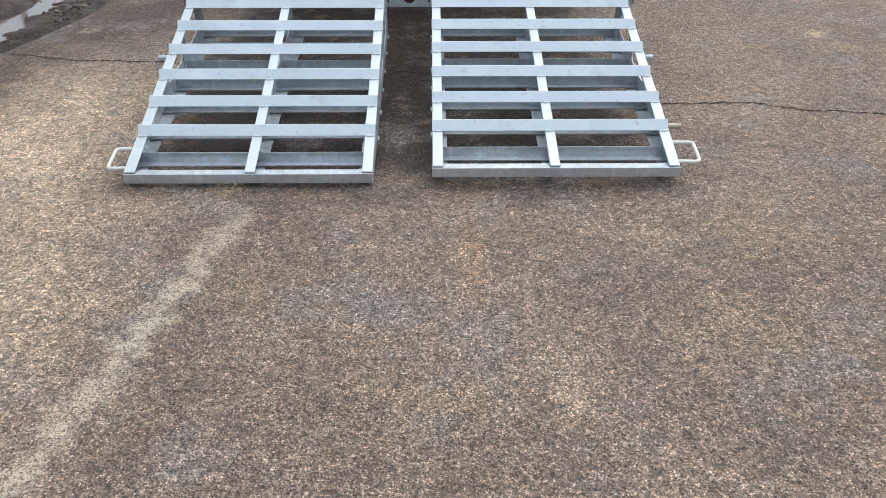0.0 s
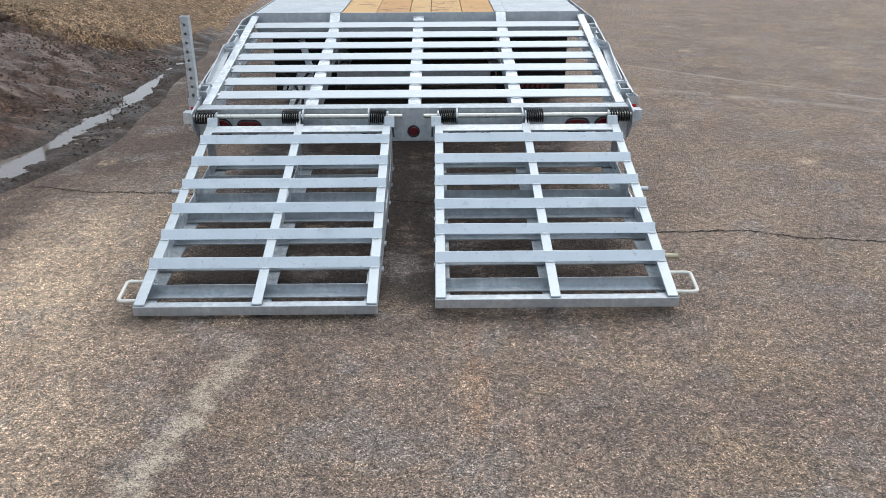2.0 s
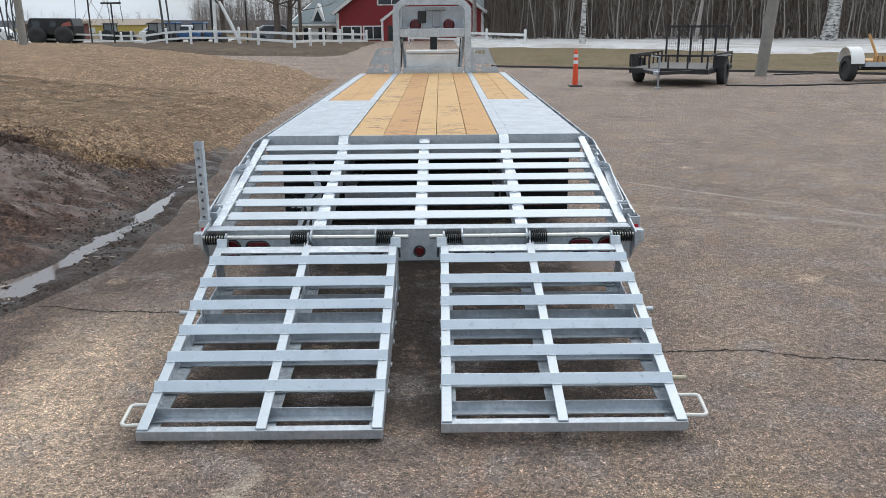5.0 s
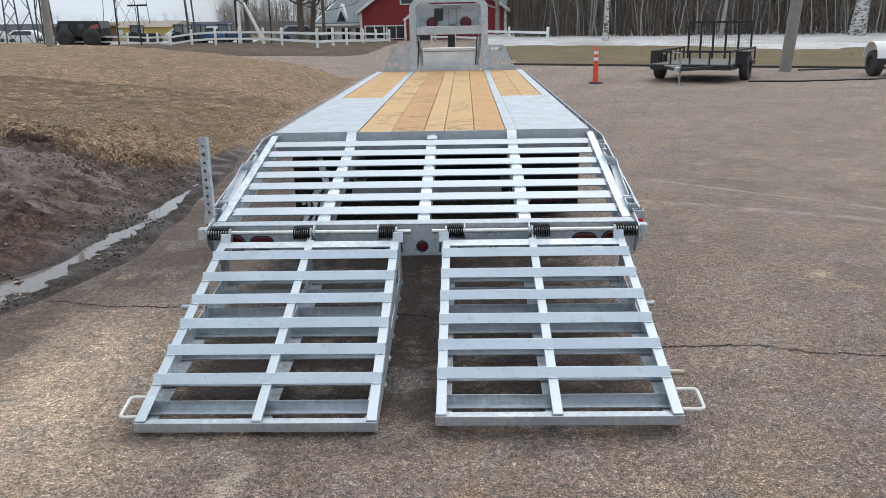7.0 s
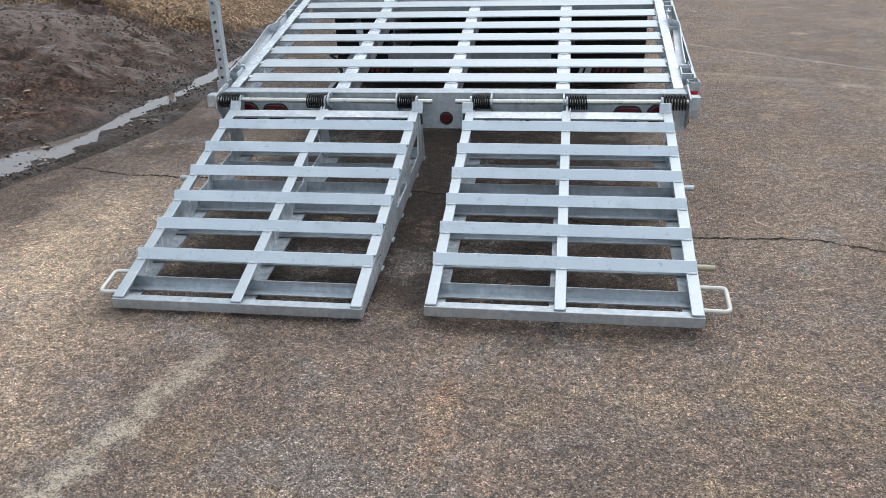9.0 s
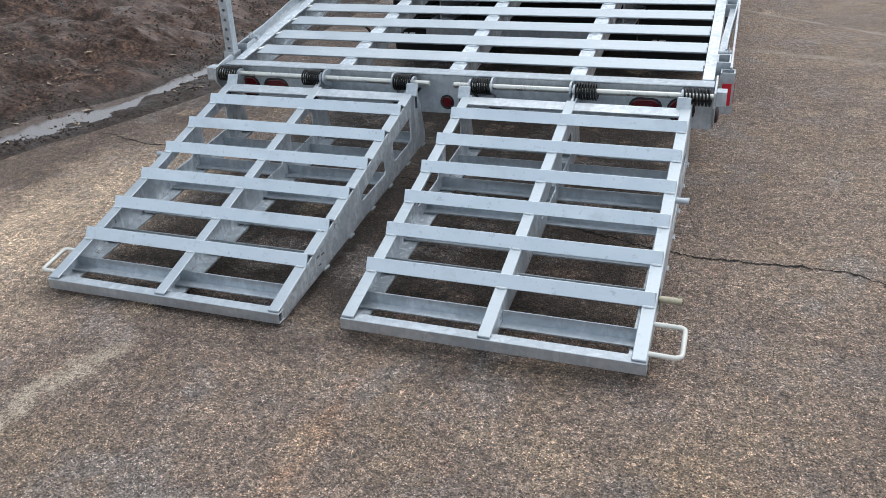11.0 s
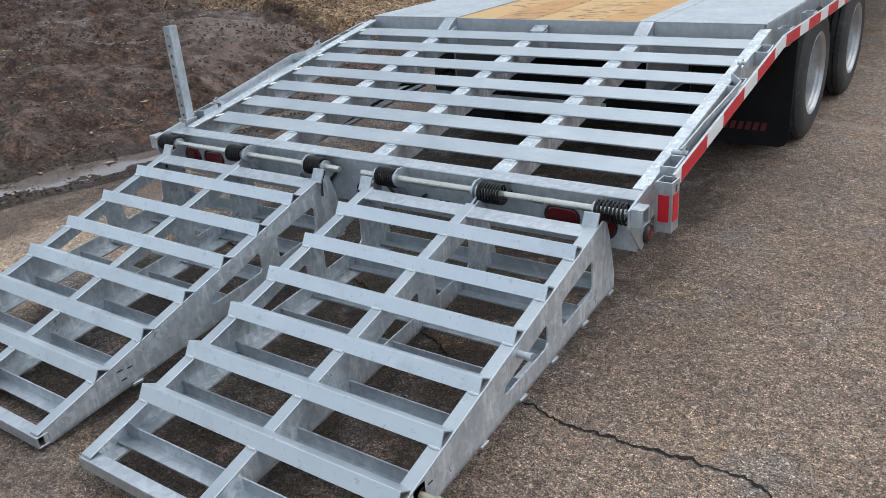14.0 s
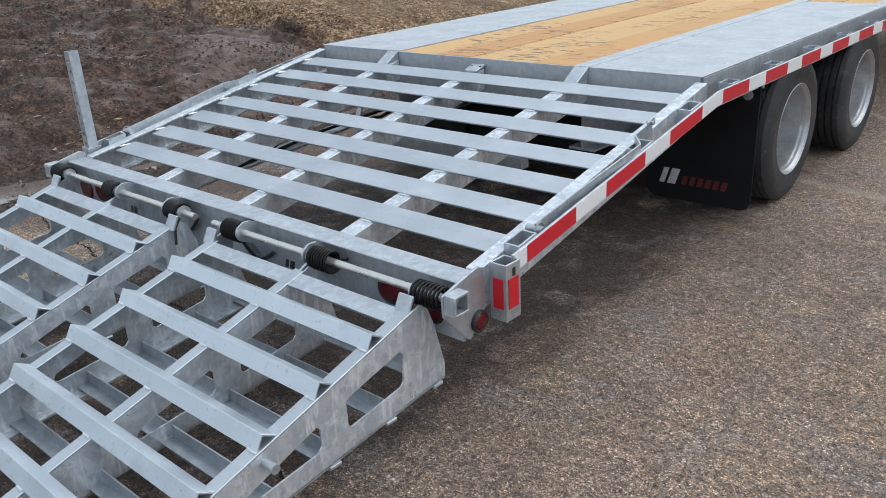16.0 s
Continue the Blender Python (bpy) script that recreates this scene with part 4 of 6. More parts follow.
for s in SIDES:
    wire = [(s * (0.13 + 0.024 * i), 0.048, 0.470 - 0.062 * math.sin(math.pi * i / 9) - 0.004 * i) for i in range(10)]
    part("lamp_cable", G().sweep(wire, 0.007, 8), BLACK_PAINT, trailer, "black lamp cable sagging under the header", smooth=True)

# sloping tail: side beams, stringers, slats
def channel(x0, x1, web, top, deep, t, mat, name):
    """A channel following the tail's slope; web: which side carries the web."""
    y0, y1 = 0.151, 1.690
    z = tail(y0) + top
    xi, xo = (x0, x1) if web > 0 else (x1, x0)
    k = 0.008 if xo > xi else -0.008
    loop = [(xi, y0, z), (xo, y0, z), (xo, y0, z - deep), (xi, y0, z - deep), (xi, y0, z - deep + t), (xo - k, y0, z - deep + t), (xo - k, y0, z - t), (xi, y0, z - t)]
    return part(name, G().prism(loop, (0, y1 - y0, tail(y1) - tail(y0))), mat, trailer, bevel=0.0015)


for s in SIDES:
    channel(*sorted((s * 1.176, s * 1.227)), s, 0.018, 0.140, 0.010, GALV_SIDE, "tail_side_beam")
for x in (-0.600, 0.004, 0.610):
    channel(x - 0.037, x + 0.037, 1, -0.0095, 0.104, 0.010, GALV_SIDE, "tail_stringer")
# what runs beneath the tail: cross beam, line tray with black hoses, strut
part("tail_cross_beam", G().box(-0.58, 0.52, 1.34, 1.40, 0.44, 0.50), GALV, trailer, bevel=0.003)
part("line_tray", G().bar((-0.72, 0.30, 0.415), (-0.84, 1.62, 0.47), 0.12, 0.012), GALV, trailer)
part("tray_strut", G().bar((-0.80, 1.56, 0.48), (-0.88, 1.74, 0.66), 0.05, 0.008, (0, 1, 0)), GALV, trailer)
for hz in ([(-0.70, 0.12, 0.44), (-0.76, 0.50, 0.432), (-0.77, 0.76, 0.44), (-0.81, 0.97, 0.46), (-0.88, 1.15, 0.49), (-0.957, 1.249, 0.505), (-0.90, 1.33, 0.51), (-0.70, 1.38, 0.53), (-0.583, 1.423, 0.535), (-0.60, 1.55, 0.52), (-0.66, 1.72, 0.52), (-0.68, 2.3, 0.55)],
           [(-0.66, 0.14, 0.42), (-0.72, 0.6, 0.428), (-0.80, 1.25, 0.47), (-0.78, 1.72, 0.50), (-0.76, 2.3, 0.52)]):
    part("brake_line", G().sweep(hz, 0.009, 8), RUBBER, trailer, "black air hose under the tail", smooth=True)
c, th = 0.056, 0.009
slat = G().box(-1.1745, 1.1745, -c, c, -th, 0.0)
slat_mesh = slat.mesh("tail_slat", GALV_SLAT, 0.002)
tilt = math.degrees(math.atan(0.1915))
bead_mesh = G().sweep([(-0.028, 0.001, 0), (-0.010, -0.001, 0.001), (0.012, 0.001, 0), (0.028, -0.001, 0.001)], [0.003, 0.005, 0.004, 0.003], 6).mesh("weld_bead", WELD, smooth=True)
for i in range(7):
    y = 0.330 + 0.2030 * i
    part("tail_slat", slat_mesh, GALV_SLAT, trailer, at=pose(0, y, tail(y), tilt, 0, 0))
    for x in (-0.600, 0.004, 0.610):
        part("weld_bead", bead_mesh, WELD, trailer, at=pose(x, y - c - 0.001, tail(y - c) - 0.008, tilt, 0, 0))
        part("weld_bead", bead_mesh, WELD, trailer, at=pose(x, y + c + 0.001, tail(y + c) - 0.008, tilt, 0, 0))
    for x in (-1.172, 1.172):
        part("weld_bead", bead_mesh, WELD, trailer, at=pose(x, y, tail(y) + 0.003, tilt, 0, 90))
part("center_bracket", G().bar((0.006, 1.618, tail(1.618) + 0.004), (0.006, 1.690, tail(1.690) + 0.012), 0.078, 0.012), GALV, trailer, bevel=0.002)
for dx in (-0.02, 0.035):
    part("bolt_hole", G().sweep([(dx, 1.665, tail(1.665) + 0.0085), (dx, 1.665, tail(1.665) + 0.0105)], 0.006, 12), BLACK_PAINT, trailer)

# deck frame
part("deck_riser", G().box(-1.19, 1.19, 1.700, 1.712, 0.68, DECK - 0.004), GALV_PLATE, trailer, "vertical end plate under the deck edge")
for s in SIDES:
    g = G().box(min(s * 0.568, s * 0.650), max(s * 0.568, s * 0.650), 1.696, 9.30, DECK - 0.01, DECK + 0.002)
    g.box(min(s * 0.604, s * 0.614), max(s * 0.604, s * 0.614), 1.713, 9.30, 0.47, DECK - 0.01)
    g.box(min(s * 0.535, s * 0.680), max(s * 0.535, s * 0.680), 1.713, 9.30, 0.458, 0.47)
    part("main_beam", g, GALV_PLATE, trailer, bevel=0.0012)
    # the stringer bends up to the deck here, with a gusset on its outer side
    a, b = sorted((s * 0.573, s * 0.647))
    part("beam_heel", G().hexa([(a, 1.602, tail(1.602) - 0.010), (b, 1.602, tail(1.602) - 0.010), (b, 1.699, DECK - 0.055), (a, 1.699, DECK - 0.055),
                                (a, 1.602, tail(1.602) + 0.001), (b, 1.602, tail(1.602) + 0.001), (b, 1.699, DECK + 0.001), (a, 1.699, DECK + 0.001)]), GALV, trailer, bevel=0.002)
    g = G().box(min(s * 0.6515, s * 1.200), max(s * 0.6515, s * 1.200), 1.698, 4.53, DECK - 0.006, DECK)
    deckp = part("wheel_deck_plate", g, GALV_PLATE, trailer, "flat galvanised plate over the wheels", 0.0015)
    for r0 in range(12):
        y = 1.80 + r0 * 0.235
        for x in (0.668, 1.155):
            if (r0 + int(x)) % 2 == 0:
                part("plug_weld", G().lathe((s * x, y, DECK), (0, 0, 1), [(0, 0.013), (0.0025, 0.011), (0.003, 0.0001)], 10), GALV, deckp, smooth=True)
    g = G().box(min(s * 1.103, s * 1.200), max(s * 1.103, s * 1.200), 4.534, 9.28, DECK - 0.008, DECK)
    g.box(min(s * 1.192, s * 1.200), max(s * 1.192, s * 1.200), 1.713, 9.28, DECK - 0.155, DECK - 0.008)
    g.box(min(s * 1.14, s * 1.200), max(s * 1.14, s * 1.200), 1.713, 9.28, DECK - 0.163, DECK - 0.155)
    part("deck_side_rail", g, GALV, trailer, bevel=0.0012)
for i in range(15):
    y = 1.95 + i * 0.5
    part("cross_member", G().box(-1.19, 1.19, y, y + 0.06, DECK - 0.15, DECK - 0.052), GALV, trailer)


def plank(x0, x1, y0, y1, seed):
    """A deck board with slightly uneven edges."""
    rng = random.Random(seed)
    g = G()
    dz = rng.uniform(-0.003, 0.001)
    g.box(x0, x1, y0, y1, DECK - 0.046, DECK - 0.002 + dz)
    return part("plank", g, WOOD, trailer, "pale knotty softwood deck board" if seed == 1 else "", 0.003)


gap = 0.004
xs = [-0.566, -0.309, -0.061, 0.096, 0.328, 0.566]
for i, (a, b) in enumerate(zip(xs, xs[1:])):
    plank(a + gap / 2, b - gap / 2, 1.713, 9.29, 1 + i)
for s in SIDES:
    for j, (a, b) in enumerate(((0.652, 0.88), (0.88, 1.101))):
        q0, q1 = sorted((s * a, s * b))
        plank(q0 + gap / 2, q1 - gap / 2, 4.536, 9.28, 20 + j + (10 if s > 0 else 0))

# rub rail with reflective tape and stake pockets
def rail(y):
    return 0.578 + 0.166 * (min(y, 1.66) - 0.205)


RAIL_H = 0.062
for s in SIDES:
    xo, xi = s * 1.297, s * 1.287
    pts = [(0.234, rail(0.234)), (1.66, rail(1.66)), (9.28, rail(9.28))]
    loop = [(xi, y, z) for y, z in pts] + [(xi, y, z - RAIL_H) for y, z in reversed(pts)]
    rr = part("rub_rail", G().prism(loop, (xo - xi, 0, 0)), GALV, trailer, bevel=0.0015)
    k, y = 0, 0.305
    while y < 9.2:
        step = (0.272, 0.190)[k % 2]
        y1 = min(y + step, 9.27)
        cut = [y] + ([1.66] if y < 1.66 < y1 else []) + [y1]
        loop = [(xo, v, rail(v) - 0.003) for v in cut] + [(xo, v, rail(v) - RAIL_H + 0.004) for v in reversed(cut)]
        part("tape_strip", G().prism(loop, (s * 0.0008, 0, 0)), (RED_TAPE, WHITE_TAPE)[k % 2], rr)
        y, k = y1, k + 1
    y = 0.215
    part("tape_strip", G().prism([(xo, v, rail(v) - 0.003) for v in (0.240, 0.300)] + [(xo, v, rail(v) - RAIL_H + 0.004) for v in (0.300, 0.240)], (s * 0.0008, 0, 0)), WHITE_TAPE, rr)
    for y in [0.276, 1.02, 1.42, 1.80] + [2.30 + 0.52 * i for i in range(13)]:
        z = rail(y) + 0.004
        g = G()
        xa, xb = sorted((s * 1.227, s * 1.286))
        t = 0.006
        w = 0.095
        h = 0.062
        for a0, a1, b0, b1 in ((xa, xb, 0, t), (xa, xb, w - t, w), (xa, xa + t, t, w - t), (xb - t, xb, t, w - t)):
            z0, z1 = rail(y + b0) + 0.004, rail(y + b1) + 0.004
            g.hexa([(a0, y + b0, z - h), (a1, y + b0, z - h), (a1, y + b1, z - h), (a0, y + b1, z - h), (a0, y + b0, z0), (a1, y + b0, z0), (a1, y + b1, z1), (a0, y + b1, z1)])
        part("stake_pocket", g, GALV, trailer)
    # open tube at the rear corner with red reflectors
    xa, xb = sorted((s * 1.238, s * 1.312))
    xa, xb = (xa + 0.012, xb) if s > 0 else (xa, xb - 0.012)
    g, t = G(), 0.006
    y0, y1 = 0.174, 0.246
    g.plate([[(xa, y0, 0.385), (xb, y0, 0.385), (xb, y1, 0.385), (xa, y1, 0.385)], [(xa + t, y0 + t, 0.385), (xb - t, y0 + t, 0.385), (xb - t, y1 - t, 0.385), (xa + t, y1 - t, 0.385)]], (0, 0, 0.187))
    cp = part("corner_pocket", g, GALV, trailer, "open rectangular corner tube with red reflectors", 0.001)
    part("reflector", G().box(xa + 0.012, xb - 0.010, y0 - 0.002, y0 - 0.0002, 0.425, 0.525), RED_TAPE, cp, "red reflective patch", 0.0008)
    part("reflector", G().box(*sorted((s * 1.3122, s * 1.3142)), y0 + 0.010, y1 - 0.012, 0.425, 0.525), RED_TAPE, cp, "red reflective patch", 0.0008)
    part("lock_slot", G().box(*sorted((s * 1.3121, s * 1.3131)), y0 + 0.032, y0 + 0.046, 0.530, 0.556), BLACK_PAINT, cp)
    # support arm stowed along the rail: flat bar with a cranked end
    zz = lambda y: tail(y) + 0.050
    g = G()
    pa = [(1.232, 0.40), (1.238, 0.62), (1.258, 0.98), (1.258, 1.02), (1.226, 1.085), (1.226, 1.21)]
    for (xa, ya), (xb, yb) in zip(pa, pa[1:]):
        oa, ob_ = (xa + 0.030, xb + 0.030) if yb <= 1.03 else (xa + (0.030 if ya < 1.03 else 0.006), xb + 0.006)
        g.hexa([(s * (oa - 0.006), ya, zz(ya) - 0.052), (s * oa, ya, zz(ya) - 0.052), (s * ob_, yb, zz(yb) - 0.052), (s * (ob_ - 0.006), yb, zz(yb) - 0.052),
                (s * (oa - 0.006), ya, zz(ya)), (s * oa, ya, zz(ya)), (s * ob_, yb, zz(yb)), (s * (ob_ - 0.006), yb, zz(yb))])
        if yb <= 1.03:
            g.hexa([(s * (xa - 0.008), ya, zz(ya) - 0.052), (s * (oa - 0.006), ya, zz(ya) - 0.052), (s * (ob_ - 0.006), yb, zz(yb) - 0.052), (s * (xb - 0.008), yb, zz(yb) - 0.052),
                    (s * (xa - 0.008), ya, zz(ya) - 0.046), (s * (oa - 0.006), ya, zz(ya) - 0.046), (s * (ob_ - 0.006), yb, zz(yb) - 0.046), (s * (xb - 0.008), yb, zz(yb) - 0.046)])
    arm = part("lock_arm", g, GALV, trailer, "cranked angle iron stowed along the tail")
    ear = [(s * 1.2325, 1.165, zz(1.165) - 0.004), (s * 1.2325, 1.215, zz(1.215) - 0.004), (s * 1.2325, 1.215, zz(1.215) + 0.010), (s * 1.2325, 1.205, zz(1.2) + 0.018), (s * 1.2325, 1.165, zz(1.165) + 0.012)]
    part("arm_ear", G().prism(ear, (s * 0.006, 0, 0)), GALV, arm)
    part("ear_bolt", G().sweep([(s * 1.220, 1.190, zz(1.19) + 0.003), (s * 1.250, 1.190, zz(1.19) + 0.003)], 0.008, 8), GALV, arm, smooth=True)
    rg = [(s * 1.272, 0.405 + 0.024 * math.cos(v * math.pi / 8), tail(0.405) + 0.030 + 0.024 * math.sin(v * math.pi / 8)) for v in range(17)]
    part("pin_ring", G().sweep(rg, 0.003, 6), STEEL_DARK, arm, "steel ring of the arm's pin", smooth=True)
    part("arm_pin", G().sweep([(s * 1.225, 0.405, tail(0.405) + 0.030), (s * 1.284, 0.405, tail(0.405) + 0.030)], 0.013, 14), GALV, arm, smooth=True)

# wheels: two axles, twin tyres
def tyre(x, s):
    R, w = 0.392, 0.118
    prof = [(-w, 0.235), (-w - 0.006, 0.255), (-w - 0.010, 0.31), (-w + 0.006, 0.365), (-w + 0.022, 0.385)]
    for gx in (-0.062, -0.021, 0.021, 0.062):
        prof += [(gx - 0.006, R - 0.002), (gx - 0.004, R - 0.014), (gx + 0.004, R - 0.014), (gx + 0.006, R - 0.002)]
    prof += [(w - 0.022, 0.385), (w - 0.006, 0.365), (w + 0.010, 0.31), (w + 0.004, 0.29), (w + 0.006, 0.255), (w, 0.235)]
    return prof


for yc in (2.835, 4.035):
    ax = part("axle", G().sweep([(-1.0, yc, 0.40), (1.0, yc, 0.40)], 0.062, 16), BLACK_PAINT, trailer, "black axle tube", smooth=True)
    for s in SIDES:
        hub = G().lathe((s * 0.93, yc, 0.394), (s, 0, 0), [(0, 0.0001), (0, 0.11), (0.14, 0.11), (0.15, 0.095), (0.17, 0.09), (0.20, 0.06), (0.21, 0.0001)], 28)
        wheel = part("wheel", hub, RIM_PAINT, trailer, "twin trailer wheel on a silver steel rim", smooth=True)
        for xc in (0.828, 1.106):
            part("tyre", G().lathe((s * xc, yc, 0.394), (s, 0, 0), tyre(xc, s), 56), TYRE, wheel, "dusty black grooved tyre", smooth=True)
            f = 1 if xc > 1 else -1
            rim = [(-0.112, 0.236), (-0.118, 0.246), (-0.122, 0.240), (-0.116, 0.222), (0.0, 0.205), (0.09, 0.212), (0.112, 0.226), (0.122, 0.242), (0.118, 0.247), (0.112, 0.236)]
            gg = G().lathe((s * xc, yc, 0.394), (s, 0, 0), rim, 40)
            dish = [(0.105, 0.216), (0.06, 0.207), (-0.05, 0.203), (-0.085, 0.192), (-0.100, 0.165), (-0.092, 0.11), (-0.092, 0.0001)]
            gg.lathe((s * xc, yc, 0.394), (s, 0, 0), dish, 40)
            part("rim", gg, RIM_PAINT, wheel, smooth=True)
        for b in range(8):
            a = b * math.pi / 4
            part("wheel_nut", G().sweep([(s * 1.010, yc + 0.138 * math.cos(a), 0.394 + 0.138 * math.sin(a)), (s * 1.036, yc + 0.138 * math.cos(a), 0.394 + 0.138 * math.sin(a))], 0.014, 6), GALV, wheel)

# mud flaps
# added sheet: gives the black of the shaded underside between the wheels
part("splash_guard", G().box(-0.625, 0.625, 2.36, 2.368, 0.20, 0.72), RUBBER, trailer, "added black sheet in place of the dark underside between the wheels")
for s in SIDES:
    x0, x1 = sorted((s * 0.640, s * 1.216))
    lo = 0.072
    pts = [(x0, 2.33, 0.715), (x0, 2.33, lo + 0.05), (x0 + 0.02, 2.33, lo + 0.012), (x0 + 0.05, 2.33, lo), (x1 - 0.05, 2.33, lo), (x1 - 0.02, 2.33, lo + 0.012), (x1, 2.33, lo + 0.05), (x1, 2.33, 0.715)]
    flap = part("mud_flap", G().prism(pts, (0, 0.009, 0)), RUBBER, trailer, "black rubber mud flap with printed emblem", 0.002)
    part("flap_bracket", G().box(x0 - 0.02, x1 + 0.005, 2.341, 2.357, 0.700, 0.745), GALV, trailer)
    for bx_ in (x0 + 0.06, (x0 + x1) / 2, x1 - 0.06):
        part("flap_bolt", G().lathe((bx_, 2.329, 0.665), (0, -1, 0), [(0, 0.026), (0.002, 0.025), (0.005, 0.0001)], 18), GALV, flap, smooth=True)
    # emblem: a pale slanted block and a row of dull red bars
    ex, ez = (0.715 if s > 0 else -1.165), 0.155
    for quad in (((0, 0), (0.030, 0), (0.056, 0.085), (0.026, 0.085)), ((0.046, 0.0), (0.092, 0.0), (0.118, 0.085), (0.072, 0.085))):
        part("emblem_mark", G().prism([(ex + a, 2.3285, ez + b) for a, b in quad], (0, 0.001, 0)), LOGO_WHITE, flap)
    for i in range(6):
        u = ex + 0.125 + i * 0.043
        quad = ((0, 0.004), (0.028, 0.004), (0.040, 0.052), (0.012, 0.052))
        part("emblem_bar", G().prism([(u + a, 2.3285, ez + b) for a, b in quad], (0, 0.001, 0)), LOGO_RED, flap)

# front: neck hoop, cross bar, tool box, side gussets
zt = 1.83
for_arc = 0.24
outer = [(-0.644, 0.80)] + [(-0.644 + for_arc - for_arc * math.cos(radians(a)), zt + for_arc * math.sin(radians(a)) * 0.9) for a in range(0, 91, 15)]
outer += [(-x, z) for x, z in reversed(outer)]
inner = [(-0.533, 0.80)] + [(-0.533 + 0.14 - 0.14 * math.cos(radians(a)), zt + 0.13 * math.sin(radians(a)) * 0.9) for a in range(0, 91, 15)]
inner += [(-x, z) for x, z in reversed(inner)]
ring = [(x, 9.305, z) for x, z in outer] + [(x, 9.305, z) for x, z in reversed(inner)]
neck = part("neck_hoop", G().plate([ring], (0, 0.14, 0)), GALV, trailer, "rounded galvanised hoop at the foot of the gooseneck", 0.003)
part("neck_plate", G().box(-0.53, 0.53, 9.63, 9.64, 1.58, 1.93), GALV_PLATE, trailer)
part("neck_crossbar", G().box(-0.533, 0.533, 9.28, 9.45, 1.44, 1.575), GALV, trailer, bevel=0.006)
part("deck_sill", G().box(-0.505, 0.505, 9.305, 9.40, 0.84, 0.942), GALV, trailer, bevel=0.004)
for s in SIDES:
    part("neck_beam", G().box(*sorted((s * 0.50, s * 0.64)), 9.45, 12.2, 1.58, 1.93), GALV, trailer, bevel=0.004)
    part("neck_strut", G().bar((s * 0.52, 9.46, 1.45), (s * 0.45, 9.93, 0.84), 0.05, 0.06), GALV, trailer)
    gl = [(s * 0.646, 9.34, 0.84), (s * 1.11, 9.34, 0.84), (s * 1.09, 9.34, 0.90), (s * 0.93, 9.34, 1.24), (s * 0.88, 9.34, 1.265), (s * 0.646, 9.34, 1.265)]
    holes = []
    for hx, hz, hw, hh in ((0.70, 1.165, 0.05, 0.055), (0.765, 1.165, 0.05, 0.055), (0.83, 1.165, 0.05, 0.055), (0.735, 0.955, 0.095, 0.045), (0.86, 0.955, 0.09, 0.045), (0.975, 0.955, 0.08, 0.045), (0.735, 0.885, 0.085, 0.045)):
        holes.append([(s * hx, 9.34, hz), (s * (hx + hw), 9.34, hz), (s * (hx + hw - 0.012), 9.34, hz + hh), (s * (hx - 0.012), 9.34, hz + hh)])
    part("side_gusset", G().plate([gl] + holes, (0, 0.012, 0)), GALV_PLATE, trailer, "galvanised gusset plate with punched slots")
    lamp = G().lathe((s * 0.28, 9.62, 1.63), (0, -1, 0), [(0, 0.095), (0.03, 0.095), (0.05, 0.07), (0.05, 0.0001)], 24)
    part("rear_lamp", lamp, RED_LENS, trailer, "round red lamp behind the crossbar", smooth=True)
part("winch_box", G().box(-0.24, -0.10, 9.56, 9.63, 1.66, 1.86), BLACK_PAINT, trailer, "black box", 0.01)
g = G().box(-0.11, 0.22, 9.54, 9.63, 1.86, 1.92)
g.box(0.0, 0.13, 9.55, 9.63, 1.60, 1.86)
part("winch_post", g, STEEL_DARK, trailer, bevel=0.006)
part("coupler", G().box(-0.07, 0.07, 12.0, 12.14, 0.95, 1.93), BLACK_PAINT, trailer, bevel=0.01)
part("coupler_tie", G().box(-0.64, 0.64, 12.02, 12.16, 1.66, 1.90), GALV, trailer, bevel=0.01)


def tread_plate():
    a = Mat("aluminium_tread_plate", 0.4, 0.85)
    a.color(a.ramp(a.noise(5, 4), (0.3, (0.62, 0.63, 0.63)), (0.7, (0.76, 0.77, 0.77))))
    w1 = a.voronoi(58, a.mapped((1, 1, 1), None, (0, 0, 0), (0, 0.785, 0)), out="Distance")
    a.bump(w1, 0.5, 0.008)
    return a.m


TREAD = tread_plate()
box = thing("tool_box", "bright aluminium tread-plate tool box behind the deck sill", "tool box")
part("box_body", G().box(-0.443, 0.435, 9.54, 9.98, 0.845, 1.165), TREAD, box, bevel=0.008)
part("box_lid", G().box(-0.452, 0.444, 9.525, 9.99, 1.166, 1.215), TREAD, box, bevel=0.008)
tray = part("tool_tray", G().box(-0.60, 0.60, 9.42, 10.08, 0.80, 0.843), GALV, trailer)
# black straps hanging inside the hoop
for s, x in ((-1, -0.50), (1, 0.47)):
    part("strap", G().bar((x, 9.48, 1.42), (x - 0.03, 9.50, 0.95), 0.02, 0.012, (0, 1, 0)), BLACK_PAINT, trailer)

# stake post standing in the west corner pocket
post = G()
hol = []
px0, px1, py0, py1 = -1.304, -1.257, 0.186, 0.234
loop = [(px0, py0, 0.385), (px1, py0, 0.385), (px1, py0, 1.035), (px0, py0, 1.035)]
cx = (px0 + px1) / 2
for i in range(12):
    z = 0.44 + i * 0.05
    hol.append([(cx + 0.0085 * math.cos(a * math.pi / 5), py0, z + 0.0085 * math.sin(a * math.pi / 5)) for a in range(10)])
t = 0.005
post.plate([loop] + hol, (0, t, 0))
post.plate([[(x, py1 - t, z) for x, y, z in loop]] + [[(x, py1 - t, z) for x, y, z in h] for h in hol], (0, t, 0))
post.box(px0, px0 + t, py0 + t, py1 - t, 0.385, 1.035)
post.box(px1 - t, px1, py0 + t, py1 - t, 0.385, 1.035)
